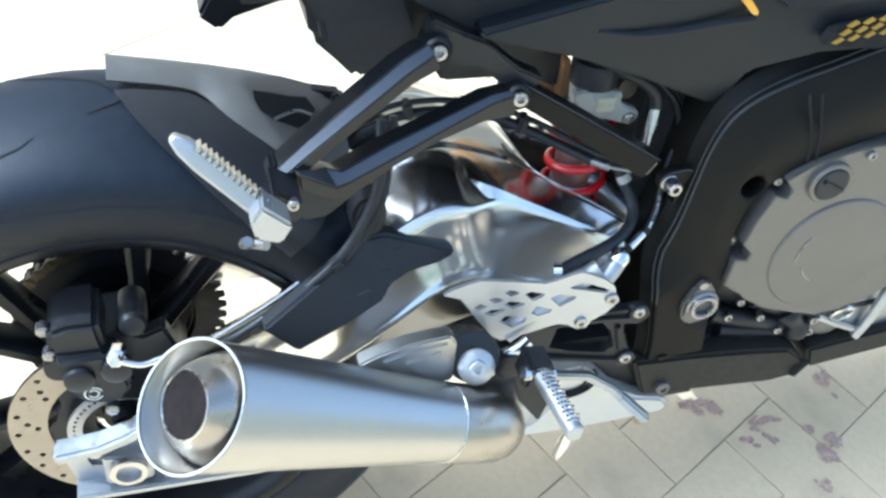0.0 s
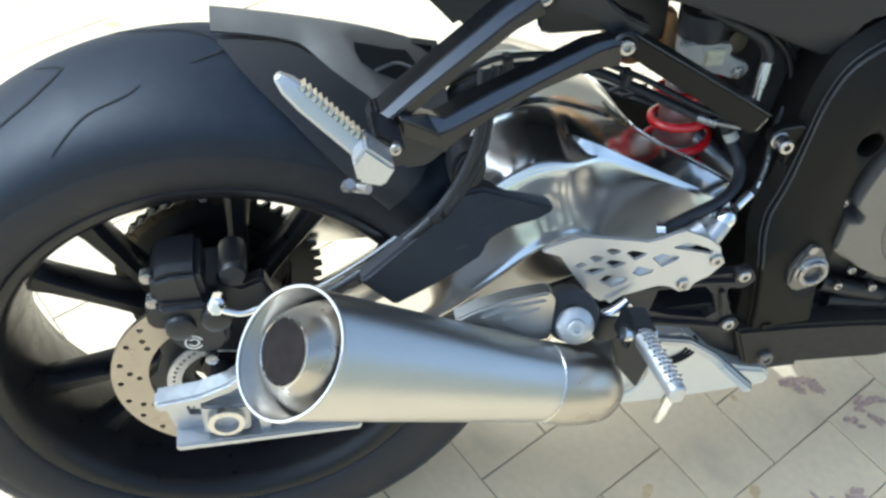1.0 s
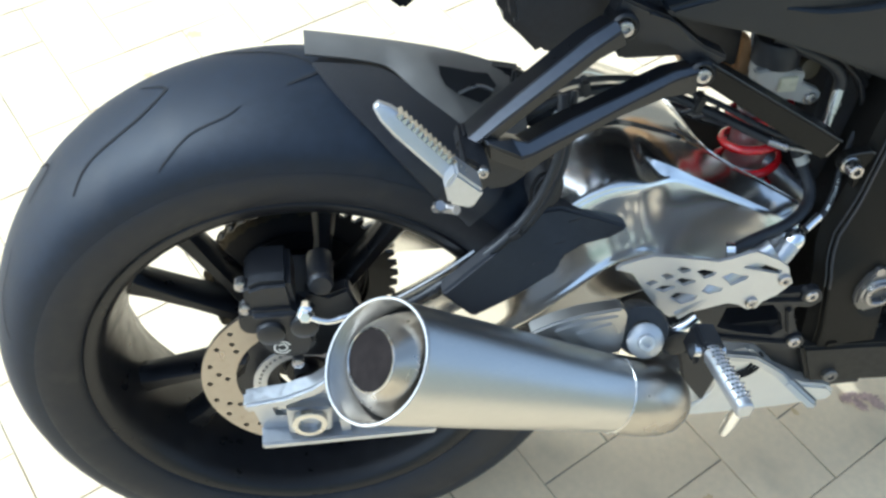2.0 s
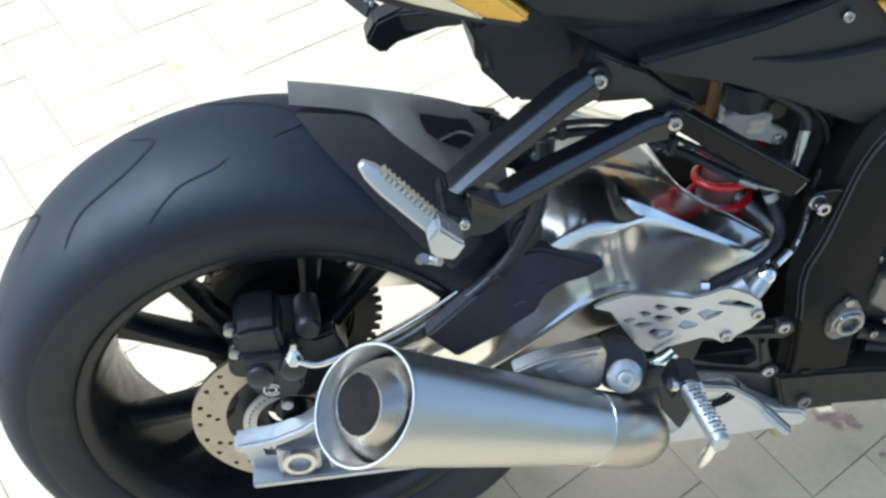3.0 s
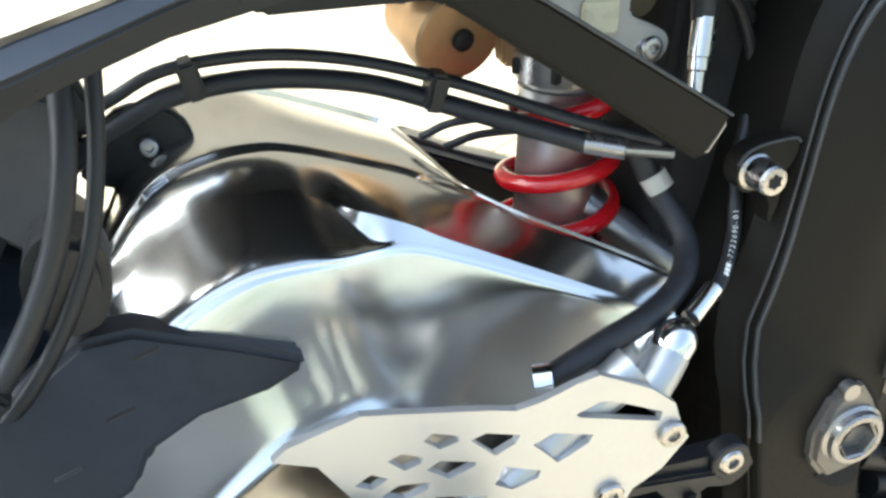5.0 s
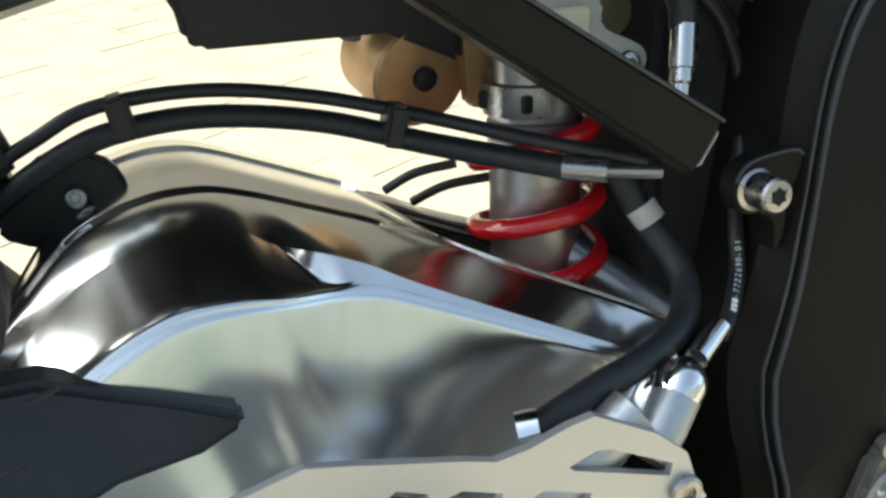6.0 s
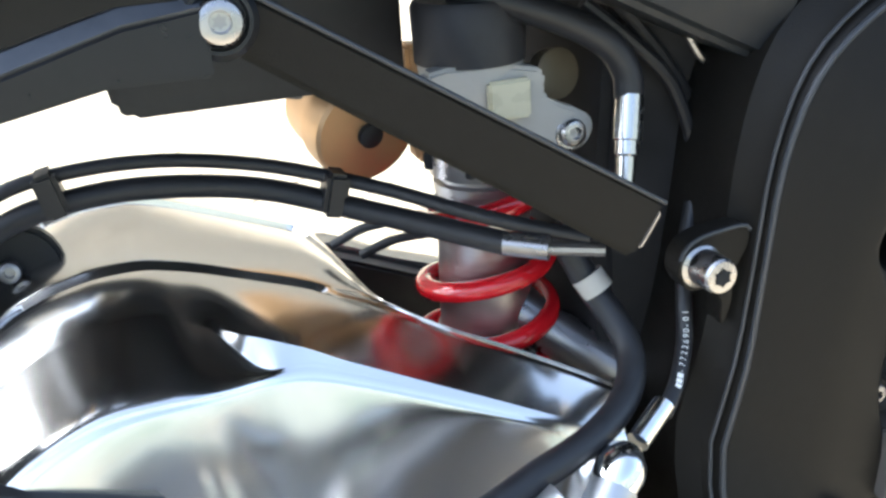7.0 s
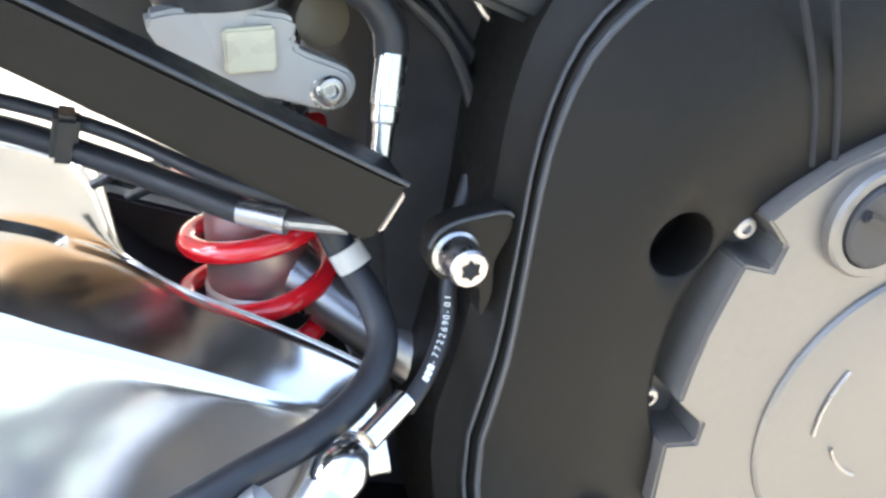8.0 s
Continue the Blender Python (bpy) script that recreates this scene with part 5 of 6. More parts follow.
# ---- belly pan and heat shield ----
belly = new("belly_fairing")
belly.parent = bike
# far side, out of view, widened to keep sun off the ground beyond
part("belly_panel", prism([(0.5420, 0.0080), (0.620, 0.0045), (0.690, -0.002), (0.7480, -0.0100), (0.772, -0.030), (0.790, -0.050), (0.786, -0.070), (0.745, -0.078), (0.690, -0.072), (0.630, -0.066), (0.5700, -0.0600)], -0.1255, 0.205, 0.004, lambda x, z: 0.25 * max(0, -0.03 - z)), M_BELLY, belly, "matte dark grey belly panel")
part("belly_front", prism([(0.780, -0.022), (0.900, -0.002), (1.05, 0.02), (1.05, -0.05), (0.900, -0.045), (0.800, -0.066)], -0.121, 0.175, 0.004, lambda x, z: 0.2 * max(0, -0.02 - z)), M_BELLY, belly)
part("belly_clip", box((0.7745, -0.1235, -0.0480), (0.011, 0.006, 0.028), (0, 32, 0), 0.002), M_DARK, belly)
socket_screw("belly_screw", (0.5890, -0.1250, -0.0420), (0, -1, 0.1), 0.0085, belly, mat=M_CASE, height=0.004)
shield = new("collector_shield")
shield.parent = bike
part("shield_plate", prism([(0.405, -0.025), (0.420, -0.004), (0.450, 0.006), (0.484, 0.010), (0.505, -0.010), (0.530, -0.038), (0.565, -0.060), (0.600, -0.070), (0.612, -0.085), (0.606, -0.098), (0.539, -0.1030), (0.470, -0.1040), (0.415, -0.1020)], -0.122, 0.05, 0.004, lambda x, z: 0.10 * max(0, -0.05 - z)), M_PAN, shield, "pale metal collector shield")
part("shield_lip", tube([(0.410, -0.124, -0.078), (0.435, -0.125, -0.070), (0.452, -0.125, -0.045), (0.446, -0.124, -0.010)], 0.003, 8), M_PAN, shield)
for rr in (0.020, 0.026, 0.032):
    part("embossed_arc", tube([(0.470 + rr * math.cos(math.radians(a)), -0.1226, -0.010 + 0.78 * rr * math.sin(math.radians(a))) for a in range(-115, 40, 14)], 0.0016, 6, 2), M_DARK, shield)
part("collector_box", prism([(0.42, 0.02), (0.66, 0.02), (0.66, -0.10), (0.42, -0.10)], -0.10, 0.11, 0.01), M_BLACK, shield)
# unseen block added to stop sun from reaching the ground
part("stand_bracket", prism([(0.27, 0.010), (0.45, 0.010), (0.46, -0.085), (0.40, -0.110), (0.30, -0.090)], 0.040, 0.150, 0.006), M_BLACK, shield)
# extended low to stop sun here too
part("rocker_link", prism([(0.345, 0.040), (0.345, -0.045), (0.43, -0.06), (0.50, 0.06), (0.45, 0.09)], -0.055, 0.06, 0.008), M_BLACK, shield)

# ---- rider's footrest, heel plate and brake pedal ----
rearset = new("rider_footrest_hanger")
rearset.parent = bike
part("hanger_bracket", plate(rounded([(0.368, 0.096), (0.392, 0.112), (0.425, 0.118), (0.463, 0.114), (0.500, 0.112), (0.522, 0.112), (0.533, 0.101), (0.522, 0.090), (0.505, 0.090), (0.520, 0.050), (0.531, 0.037), (0.520, 0.025), (0.498, 0.032), (0.460, 0.044), (0.415, 0.054), (0.385, 0.060), (0.366, 0.074)], 3),
                             [[(0.430, 0.100), (0.480, 0.098), (0.492, 0.084), (0.500, 0.060), (0.490, 0.052), (0.450, 0.062), (0.425, 0.072)]], -0.1405, -0.1300), M_BLACK, rearset, "black cast footrest hanger")
for rib in ([(0.395, -0.1415, 0.104), (0.450, -0.1410, 0.108), (0.512, -0.1405, 0.101)], [(0.390, -0.1415, 0.068), (0.450, -0.1410, 0.053), (0.508, -0.1405, 0.039)], [(0.498, -0.1410, 0.092), (0.508, -0.1410, 0.055)]):
    part("hanger_rib", bar(rib, 0.006, 0.008, 0.0015), M_BLACK, rearset)
for at in ((0.5175, -0.1415, 0.1085), (0.5165, -0.1415, 0.0410)):
    part("hanger_eye", lathe([(-0.006, 0.0105), (0.002, 0.0105), (0.003, 0.0095), (0.003, 0.0070)], at, (0, -1, 0), 24), M_BLACK, rearset)
    socket_screw("hanger_screw", at, (0, -1, 0), 0.0068, rearset, height=0.004)
heel_line = [(0.300, 0.178), (0.306, 0.183), (0.320, 0.187), (0.335, 0.191), (0.351, 0.188), (0.389, 0.180), (0.400, 0.177), (0.412, 0.179), (0.427, 0.184), (0.437, 0.186), (0.462, 0.173), (0.475, 0.162), (0.479, 0.150), (0.484, 0.141), (0.472, 0.126), (0.458, 0.118), (0.454, 0.110), (0.444, 0.109), (0.433, 0.117), (0.421, 0.120), (0.395, 0.114), (0.373, 0.109), (0.364, 0.108), (0.353, 0.116), (0.334, 0.144), (0.317, 0.171)]
heel_holes = [[(0.360, 0.172), (0.364, 0.175), (0.375, 0.171), (0.375, 0.168), (0.367, 0.166)],
              [(0.380, 0.167), (0.387, 0.169), (0.402, 0.164), (0.400, 0.160), (0.391, 0.156)],
              [(0.408, 0.157), (0.417, 0.161), (0.436, 0.155), (0.434, 0.151), (0.420, 0.144)],
              [(0.345, 0.166), (0.351, 0.168), (0.360, 0.164), (0.359, 0.161), (0.352, 0.159)],
              [(0.361, 0.157), (0.367, 0.160), (0.383, 0.155), (0.382, 0.153), (0.371, 0.149)],
              [(0.427, 0.168), (0.438, 0.172), (0.444, 0.171), (0.469, 0.159), (0.468, 0.154), (0.429, 0.166)],
              [(0.391, 0.140), (0.395, 0.149), (0.412, 0.142), (0.411, 0.138), (0.399, 0.135)],
              [(0.331, 0.157), (0.338, 0.161), (0.345, 0.157), (0.338, 0.153)],
              [(0.342, 0.148), (0.349, 0.152), (0.363, 0.150), (0.362, 0.147), (0.352, 0.143)],
              [(0.359, 0.135), (0.365, 0.141), (0.388, 0.135), (0.386, 0.129), (0.373, 0.124)]]


def heel_y(x, z):
    return -0.152


heel = part("heel_plate", plate(heel_line, heel_holes, -0.002, 0.002, heel_y), M_ANODISED, rearset, "silver heel plate with lozenge cut-outs", 15)
for at in ((0.4740, -0.1545, 0.1465), (0.4460, -0.1545, 0.1190)):
    socket_screw("heel_screw", at, (0, -1, 0), 0.0066, rearset, height=0.003)
part("master_cylinder", tube([(0.370, -0.146, 0.108), (0.395, -0.144, 0.125), (0.430, -0.140, 0.152), (0.462, -0.138, 0.1740)], 0.0105, 16), M_ALLOY, rearset, "silver brake master cylinder")
part("push_rod", tube([(0.395, -0.150, 0.100), (0.385, -0.152, 0.092), (0.372, -0.152, 0.084)], 0.008, 12), M_CHROME, rearset)
part("pedal_pivot", lathe([(-0.01, 0.017), (0.012, 0.016), (0.014, 0.010), (0.014, 0.0)], (0.375, -0.150, 0.075), (0, -1, 0), 24), M_BLACK, rearset)
part("side_stay", prism([(0.385, 0.050), (0.412, 0.050), (0.436, 0.002), (0.427, -0.036), (0.398, 0.005)], -0.150, -0.142, 0.002), M_BLACK, rearset)
part("brake_pedal", bar([(0.430, -0.150, 0.040), (0.478, -0.140, 0.018), (0.508, -0.146, -0.002), (0.520, -0.158, -0.010)], 0.010, 0.010, 0.002), M_ALLOY, rearset, "silver brake pedal")
part("pedal_tip", bar([(0.516, -0.155, -0.006), (0.528, -0.168, -0.014), (0.541, -0.180, -0.023)], 0.011, 0.014, 0.003), M_ALLOY, rearset)
rider_peg = new("rider_footrest")
rider_peg.parent = bike
part("peg_joint", box((0.384, -0.196, 0.110), (0.026, 0.034, 0.030), (0, 12, 0), 0.004), M_BLACK, rider_peg)
part("peg_hinge", lathe([(-0.016, 0.007), (0.016, 0.007), (0.016, 0.0)], (0.384, -0.206, 0.112), (1, 0, -0.2), 16), M_CHROME, rider_peg)
peg_rows = []
for t in range(7):
    y = -0.208 - 0.077 * t / 6
    x, z, w = 0.3855 + 0.006 * t / 6, 0.113 + 0.002 * t / 6, 0.0088 - 0.0008 * t / 6
    peg_rows.append([Vector((x + w * a, y, z + 0.0105 * c)) for a, c in ((-1, 0.3), (-0.8, 0.8), (0, 1), (0.8, 0.8), (1, 0.3), (0.7, -0.8), (-0.7, -0.8))])
part("peg_body", bevelled(loft(peg_rows), 0.0015, 1), M_ALLOY, rider_peg, "knurled silver footrest")
stud = part("knurl_stud", lathe([(-0.002, 0.0021), (0.0016, 0.0014), (0.0020, 0.0)], (0, 0, 0), (0, 0, 1), 6), M_CHROME, rider_peg)
first_stud = True
for i in range(13):
    for j in range(4):
        x, y = 0.3813 + 0.0034 * j + 0.0017 * (i % 2), -0.213 - 0.0052 * i
        m = pose(x + 0.0004 * i, y, 0.1235 - 0.0015 * abs(j - 1.5) + 0.0002 * i, 0, 0, 30)
        if first_stud:
            stud.matrix_basis, first_stud = m, False
        else:
            twin(stud, rider_peg, m)
part("peg_feeler", tube([(0.3920, -0.274, 0.108), (0.3925, -0.268, 0.085), (0.3930, -0.260, 0.056)], lambda t: 0.0042 + 0.0022 * math.sin(2.6 * t), 12), M_CHROME, rider_peg, "bright feeler bolt")

# ---- shock absorber ----
shock = new("shock_absorber")
shock.parent = bike
S0, S1 = Vector((0.4815, -0.0050, 0.1500)), Vector((0.4850, -0.0030, 0.3300))
up = (S1 - S0).normalized()
fr = axis_frame(S0, up).to_3x3()
part("damper_body", lathe([(0.030, 0.0205), (0.031, 0.0235), (0.034, 0.0235), (0.036, 0.0222), (0.094, 0.0218), (0.096, 0.0226), (0.100, 0.0226), (0.101, 0.0210), (0.103, 0.0210), (0.104, 0.0228), (0.108, 0.0228), (0.109, 0.0205), (0.180, 0.020)], S0, up, 36), M_DAMPER, shock, "grey alloy damper body")
coil_z = along([190, 270, 360, 450, 540, 630, 720, 810, 900, 990, 1080, 1170, 1350], [0.2590, 0.2525, 0.2415, 0.2320, 0.2230, 0.2172, 0.2080, 0.2010, 0.1940, 0.1875, 0.1805, 0.1750, 0.1650])
coil_r = along([190, 270, 720, 810, 900, 1080, 1170, 1350], [0.0270, 0.0290, 0.0296, 0.0306, 0.0314, 0.0312, 0.0304, 0.0300])
helix = []
for deg in range(190, 1351, 10):
    th = math.radians(deg)
    helix.append(Vector((0.4832 - 0.06 * max(0.0, 0.213 - coil_z(deg)) - coil_r(deg) * math.cos(th), -0.0055 + coil_r(deg) * math.sin(th), coil_z(deg))))
part("spring", tube(helix, 0.0049, 12, 1, smooth=False), M_RED, shock, "glossy red coil spring")
part("spring_seat", lathe([(0.111, 0.0205), (0.112, 0.0245), (0.126, 0.0245), (0.127, 0.0215), (0.150, 0.0215)], S0, up, 36), M_SHOCK, shock)
for k in range(6):
    a = 2 * math.pi * k / 6
    part("seat_notch", box(tuple(S0 + up * 0.119 + fr @ Vector((0.024 * math.cos(a), 0.024 * math.sin(a), 0))), (0.004, 0.007, 0.008), (0, 0, math.degrees(a)), 0.0006), M_BLACK, shock)
canister = part("damper_canister", lathe([(0.0, 0.0), (0.0, 0.013), (-0.001, 0.0245), (-0.003, 0.0260), (-0.008, 0.0264), (-0.018, 0.0264), (-0.019, 0.0250), (-0.042, 0.0240), (-0.043, 0.0)], (0.4390, 0.0250, 0.2775), (0.20, -0.95, -0.22), 40), M_GOLD, shock, "bronze damper canister")
part("canister_valve", lathe([(-0.002, 0.006), (0.003, 0.006), (0.004, 0.004), (0.004, 0.0)], (0.4390, 0.0250, 0.2775), (0.20, -0.95, -0.22), 16), M_BLACK, shock)
part("canister_hose", tube([(0.405, 0.030, 0.300), (0.415, 0.040, 0.320), (0.440, 0.035, 0.345)], 0.006), M_RUBBER, shock)

part("canister_mount", prism([(0.4575, 0.318), (0.467, 0.317), (0.474, 0.291), (0.476, 0.280), (0.470, 0.260), (0.460, 0.262), (0.4585, 0.282)], 0.018, 0.032, 0.002), M_GOLD, shock, "bronze canister mount")

# ---- rear brake fluid reservoir ----
reservoir = new("brake_fluid_reservoir")
reservoir.parent = bike
reservoir.matrix_basis = pose(-0.0018, 0.0050, 0.0012)
part("pot", lathe([(0.0, 0.015), (0.004, 0.0205), (0.022, 0.0222), (0.024, 0.0222)], (0.4725, -0.0350, 0.2960), (0, 0, 1), 36), M_TANK, reservoir, "milky white fluid pot")
part("pot_ear", prism(rounded([(0.447, 0.318), (0.494, 0.315), (0.497, 0.303), (0.516, 0.293), (0.518, 0.284), (0.510, 0.278), (0.490, 0.284), (0.462, 0.294)], 4), -0.0555, -0.045, 0.003), M_TANK, reservoir)
part("fluid_window", box((0.4800, -0.0575, 0.3045), (0.018, 0.004, 0.016), (0, 0, 0), 0.001), M_FLUID, reservoir, "yellowish fluid window")
part("pot_cap", lathe([(-0.002, 0.0230), (0.020, 0.0236), (0.023, 0.022), (0.024, 0.0)], (0.4725, -0.0350, 0.3200), (0, 0, 1), 40), M_PLASTIC, reservoir, "black screw cap")
socket_screw("pot_screw", (0.5085, -0.0545, 0.2860), (0.05, -1, 0.1), 0.0058, reservoir, height=0.004, washer=0.0075)

# ---- hoses, cables and fittings ----
part("reservoir_hose", tube([(0.498, -0.052, 0.248), (0.509, -0.062, 0.2215), (0.5155, -0.072, 0.2085), (0.5165, -0.085, 0.1970), (0.5060, -0.100, 0.1880), (0.4840, -0.114, 0.1825), (0.4510, -0.126, 0.1790), (0.4190, -0.136, 0.1730)], 0.0062, 16), M_RUBBER, bike, "thick black rubber hose")
part("hose_sleeve", tube([(0.5080, -0.0608, 0.2262), (0.5117, -0.0645, 0.2192)], 0.0073, 18, smooth=False), M_TANK, bike, "pale hose sleeve")
part("hose_clip", lathe([(-0.004, 0.0085), (0.004, 0.0085), (0.004, 0.0075)], (0.4200, -0.1355, 0.1735), (0.9, -0.3, 0.15), 20), M_CHROME, bike, "bright spring hose clip")
THIN = [(0.560, -0.060, 0.250), (0.552, -0.068, 0.232), (0.5455, -0.0790, 0.2130), (0.5420, -0.0860, 0.2000), (0.5310, -0.0990, 0.1890), (0.5180, -0.1105, 0.1825)]
part("printed_brake_hose", tube(THIN, 0.0036, 12), M_RUBBER, bike, "thin black brake hose with white print")
part("hose_ferrule", tube([(0.5180, -0.1095, 0.1860), (0.5000, -0.1205, 0.1800)], 0.0048, 14, smooth=False), M_CHROME, bike, "bright crimped ferrule")
part("hose_nut", lathe([(-0.010, 0.0070), (-0.007, 0.0095), (0.000, 0.0105), (0.005, 0.0095), (0.009, 0.0065), (0.011, 0.005)], (0.4880, -0.1280, 0.1745), (0.72, 0.5, 0.45), 16), M_CHROME, bike, "bright hose nut")
part("outlet_elbow", tube([(0.4840, -0.1310, 0.1710), (0.4760, -0.1360, 0.1640), (0.4660, -0.1400, 0.1540)], 0.0095, 16), M_ALLOY, bike)
part("stainless_fitting", lathe([(0.0, 0.0057), (0.018, 0.0057), (0.0185, 0.0050), (0.024, 0.0050), (0.025, 0.0040), (0.042, 0.0036)], (0.5270, -0.0620, 0.3030), (-0.20, -0.28, -0.95), 20), M_STEEL, bike, "steel crimped hose end")
part("upper_hose", tube([(0.5270, -0.0615, 0.3020), (0.5265, -0.0600, 0.3120), (0.5200, -0.0580, 0.3230), (0.5060, -0.0550, 0.3325), (0.4860, -0.0500, 0.3410), (0.460, -0.040, 0.350)], 0.0062, 12), M_RUBBER, bike)
part("cable", tube([(0.512, -0.050, 0.340), (0.5262, -0.052, 0.3279), (0.5479, -0.052, 0.3081), (0.5578, -0.052, 0.2916), (0.5638, -0.052, 0.2725), (0.5654, -0.052, 0.2500)], 0.0028, 10), M_RUBBER, bike)
part("cable", tube([(0.526, -0.045, 0.342), (0.5405, -0.046, 0.3254), (0.5602, -0.046, 0.3003), (0.5722, -0.046, 0.2777), (0.5772, -0.046, 0.2525), (0.575, -0.046, 0.235)], 0.0030, 10), M_RUBBER, bike)
part("plug_connector", lathe([(-0.006, 0.010), (0.002, 0.011), (0.003, 0.008), (0.003, 0.0)], (0.5090, -0.0300, 0.3080), (0.2, -1, 0.1), 20), M_AMBER, bike)
part("bracket_hook", tube([(0.560, -0.0480, 0.3240), (0.567, -0.050, 0.312), (0.573, -0.050, 0.308), (0.577, -0.050, 0.314)], 0.0018, 8), M_SHOCK, bike)
HOSE_A = [(0.215, 0.015, 0.235), (0.240, 0.014, 0.258), (0.263, 0.012, 0.2715), (0.289, 0.010, 0.2830), (0.335, 0.008, 0.2855), (0.383, 0.003, 0.2780), (0.428, -0.020, 0.2675), (0.464, -0.058, 0.2600), (0.500, -0.080, 0.252)]
HOSE_B = [(0.218, 0.010, 0.222), (0.245, 0.010, 0.247), (0.273, 0.009, 0.2640), (0.297, 0.008, 0.2720), (0.334, 0.006, 0.2745), (0.382, 0.002, 0.2675), (0.426, -0.022, 0.2565), (0.471, -0.066, 0.2495)]
part("upper_brake_line", tube(HOSE_A, 0.0032, 12), M_RUBBER, bike)
part("lower_brake_line", tube(HOSE_B, 0.0052, 12), M_RUBBER, bike)
for at, turn in (((0.2985, 0.008, 0.278), -12), ((0.4120, -0.012, 0.265), 14)):
    part("line_clip", box(at, (0.010, 0.015, 0.0195), (0, turn, 0), 0.002), M_BLACK, bike)
part("line_fitting", tube([(0.4690, -0.0650, 0.2500), (0.4840, -0.0760, 0.2490)], 0.0050, 14, smooth=False), M_SHOCK, bike, "steel line union")
part("line_pipe", tube([(0.4830, -0.0755, 0.2490), (0.5040, -0.0850, 0.2480)], 0.0028, 10, smooth=False), M_SHOCK, bike)
part("far_link", tube([(0.418, 0.034, 0.222), (0.432, 0.026, 0.231), (0.450, 0.016, 0.236)], 0.0024, 10), M_RUBBER, bike)
part("far_link", tube([(0.432, 0.034, 0.214), (0.447, 0.024, 0.223), (0.466, 0.012, 0.228)], 0.0024, 10), M_RUBBER, bike)


def print_on(text, line, size, height):
    """White characters one after another along a hose, turned to face the camera; bars for the first few."""
    pts = smooth_line(line, 12)
    lengths = [0.0]
    for a, b in zip(pts, pts[1:]):
        lengths.append(lengths[-1] + (b - a).length)

    def at(s):
        i = max(0, min(len(pts) - 2, next((k for k, v in enumerate(lengths) if v > s), len(pts) - 1) - 1))
        return pts[i].lerp(pts[i + 1], (s - lengths[i]) / (lengths[i + 1] - lengths[i])), (pts[i + 1] - pts[i]).normalized()
    # a spot on the camera's side that every character is turned towards
    view_spot = Vector((0.38, -0.41, 0.36))
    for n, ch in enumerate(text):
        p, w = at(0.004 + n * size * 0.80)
        face = (view_spot - p)
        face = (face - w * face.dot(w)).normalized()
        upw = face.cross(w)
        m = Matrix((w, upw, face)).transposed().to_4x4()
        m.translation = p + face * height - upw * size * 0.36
        if ch == "|":
            b = bmesh.new()
            b.faces.new([b.verts.new((a * size, c * size, 0)) for a, c in ((0.0, 0.0), (0.62, 0.0), (0.62, 0.7), (0.0, 0.7))])
            ob = part("print_bar", b, M_MARK, bike)
        else:
            cu = bpy.data.curves.new("print", "FONT")
            cu.body, cu.size = ch, size
            tmp = bpy.data.objects.new("print", cu)
            scene.collection.objects.link(tmp)
            bpy.context.view_layer.update()
            me = bpy.data.meshes.new_from_object(tmp.evaluated_get(bpy.context.evaluated_depsgraph_get()))
            bpy.data.objects.remove(tmp)
            me.materials.append(M_MARK)
            ob = new("printed_character", me)
            ob.parent = bike
        ob.matrix_basis = m


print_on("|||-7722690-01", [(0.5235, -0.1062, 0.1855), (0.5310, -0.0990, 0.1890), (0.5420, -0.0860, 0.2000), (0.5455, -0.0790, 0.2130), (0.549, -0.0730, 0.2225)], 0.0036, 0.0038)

# ---- far side passenger footrest ----
far_peg = new("far_passenger_footrest")
far_peg.parent = bike
part("far_bracket", prism([(0.113, 0.306), (0.134, 0.288), (0.150, 0.302), (0.210, 0.322), (0.215, 0.350), (0.170, 0.350), (0.125, 0.330)], 0.165, 0.200, 0.004), M_BLACK, far_peg)
part("far_bracket_arm", bar([(0.150, 0.180, 0.325), (0.210, 0.140, 0.350), (0.260, 0.100, 0.390)], 0.026, 0.020, 0.003), M_BLACK, far_peg)
part("far_peg_bar", bar([(0.128, 0.205, 0.322), (0.083, 0.262, 0.340)], 0.016, 0.018, 0.002), M_BLACK, far_peg)
for k in range(9):
    c = Vector((0.128, 0.200, 0.332)).lerp(Vector((0.085, 0.255, 0.350)), (k + 0.5) / 9)
    part("far_tooth", box(tuple(c), (0.004, 0.005, 0.006), (0, 0, 35), 0.001), M_ALLOY, far_peg)

# ---- side stand that carries the lean ----
stand = new("side_stand")
stand.parent = bike
part("stand_leg", tube([(0.52, 0.10, -0.03), (0.55, 0.20, -0.13), (0.57, 0.285, -0.240)], 0.012, 14), M_BLACK, stand)
part("stand_foot", box((0.572, 0.290, -0.2475), (0.05, 0.035, 0.006), (LEAN, 0, 0), 0.002), M_BLACK, stand)
# front wheel, out of sight ahead, carries the other end
front = new("front_wheel")
front.parent = bike
part("front_tyre", lathe([(-y * 0.63, r * 0.93) for y, r in tyre_profile()], (1.42, 0, -0.016), (0, -1, 0), 72), M_TYRE, front)
part("front_rim", lathe([(0.05, 0.213), (0.05, 0.195), (0.0, 0.18), (-0.05, 0.195), (-0.05, 0.213)], (1.42, 0, -0.016), (0, -1, 0), 72), M_RIM, front)
part("fork_leg", tube([(1.42, -0.09, -0.016), (1.16, -0.09, 0.55)], 0.026, 16, smooth=False), M_BLACK, front)
part("fork_leg", tube([(1.42, 0.09, -0.016), (1.16, 0.09, 0.55)], 0.026, 16, smooth=False), M_BLACK, front)
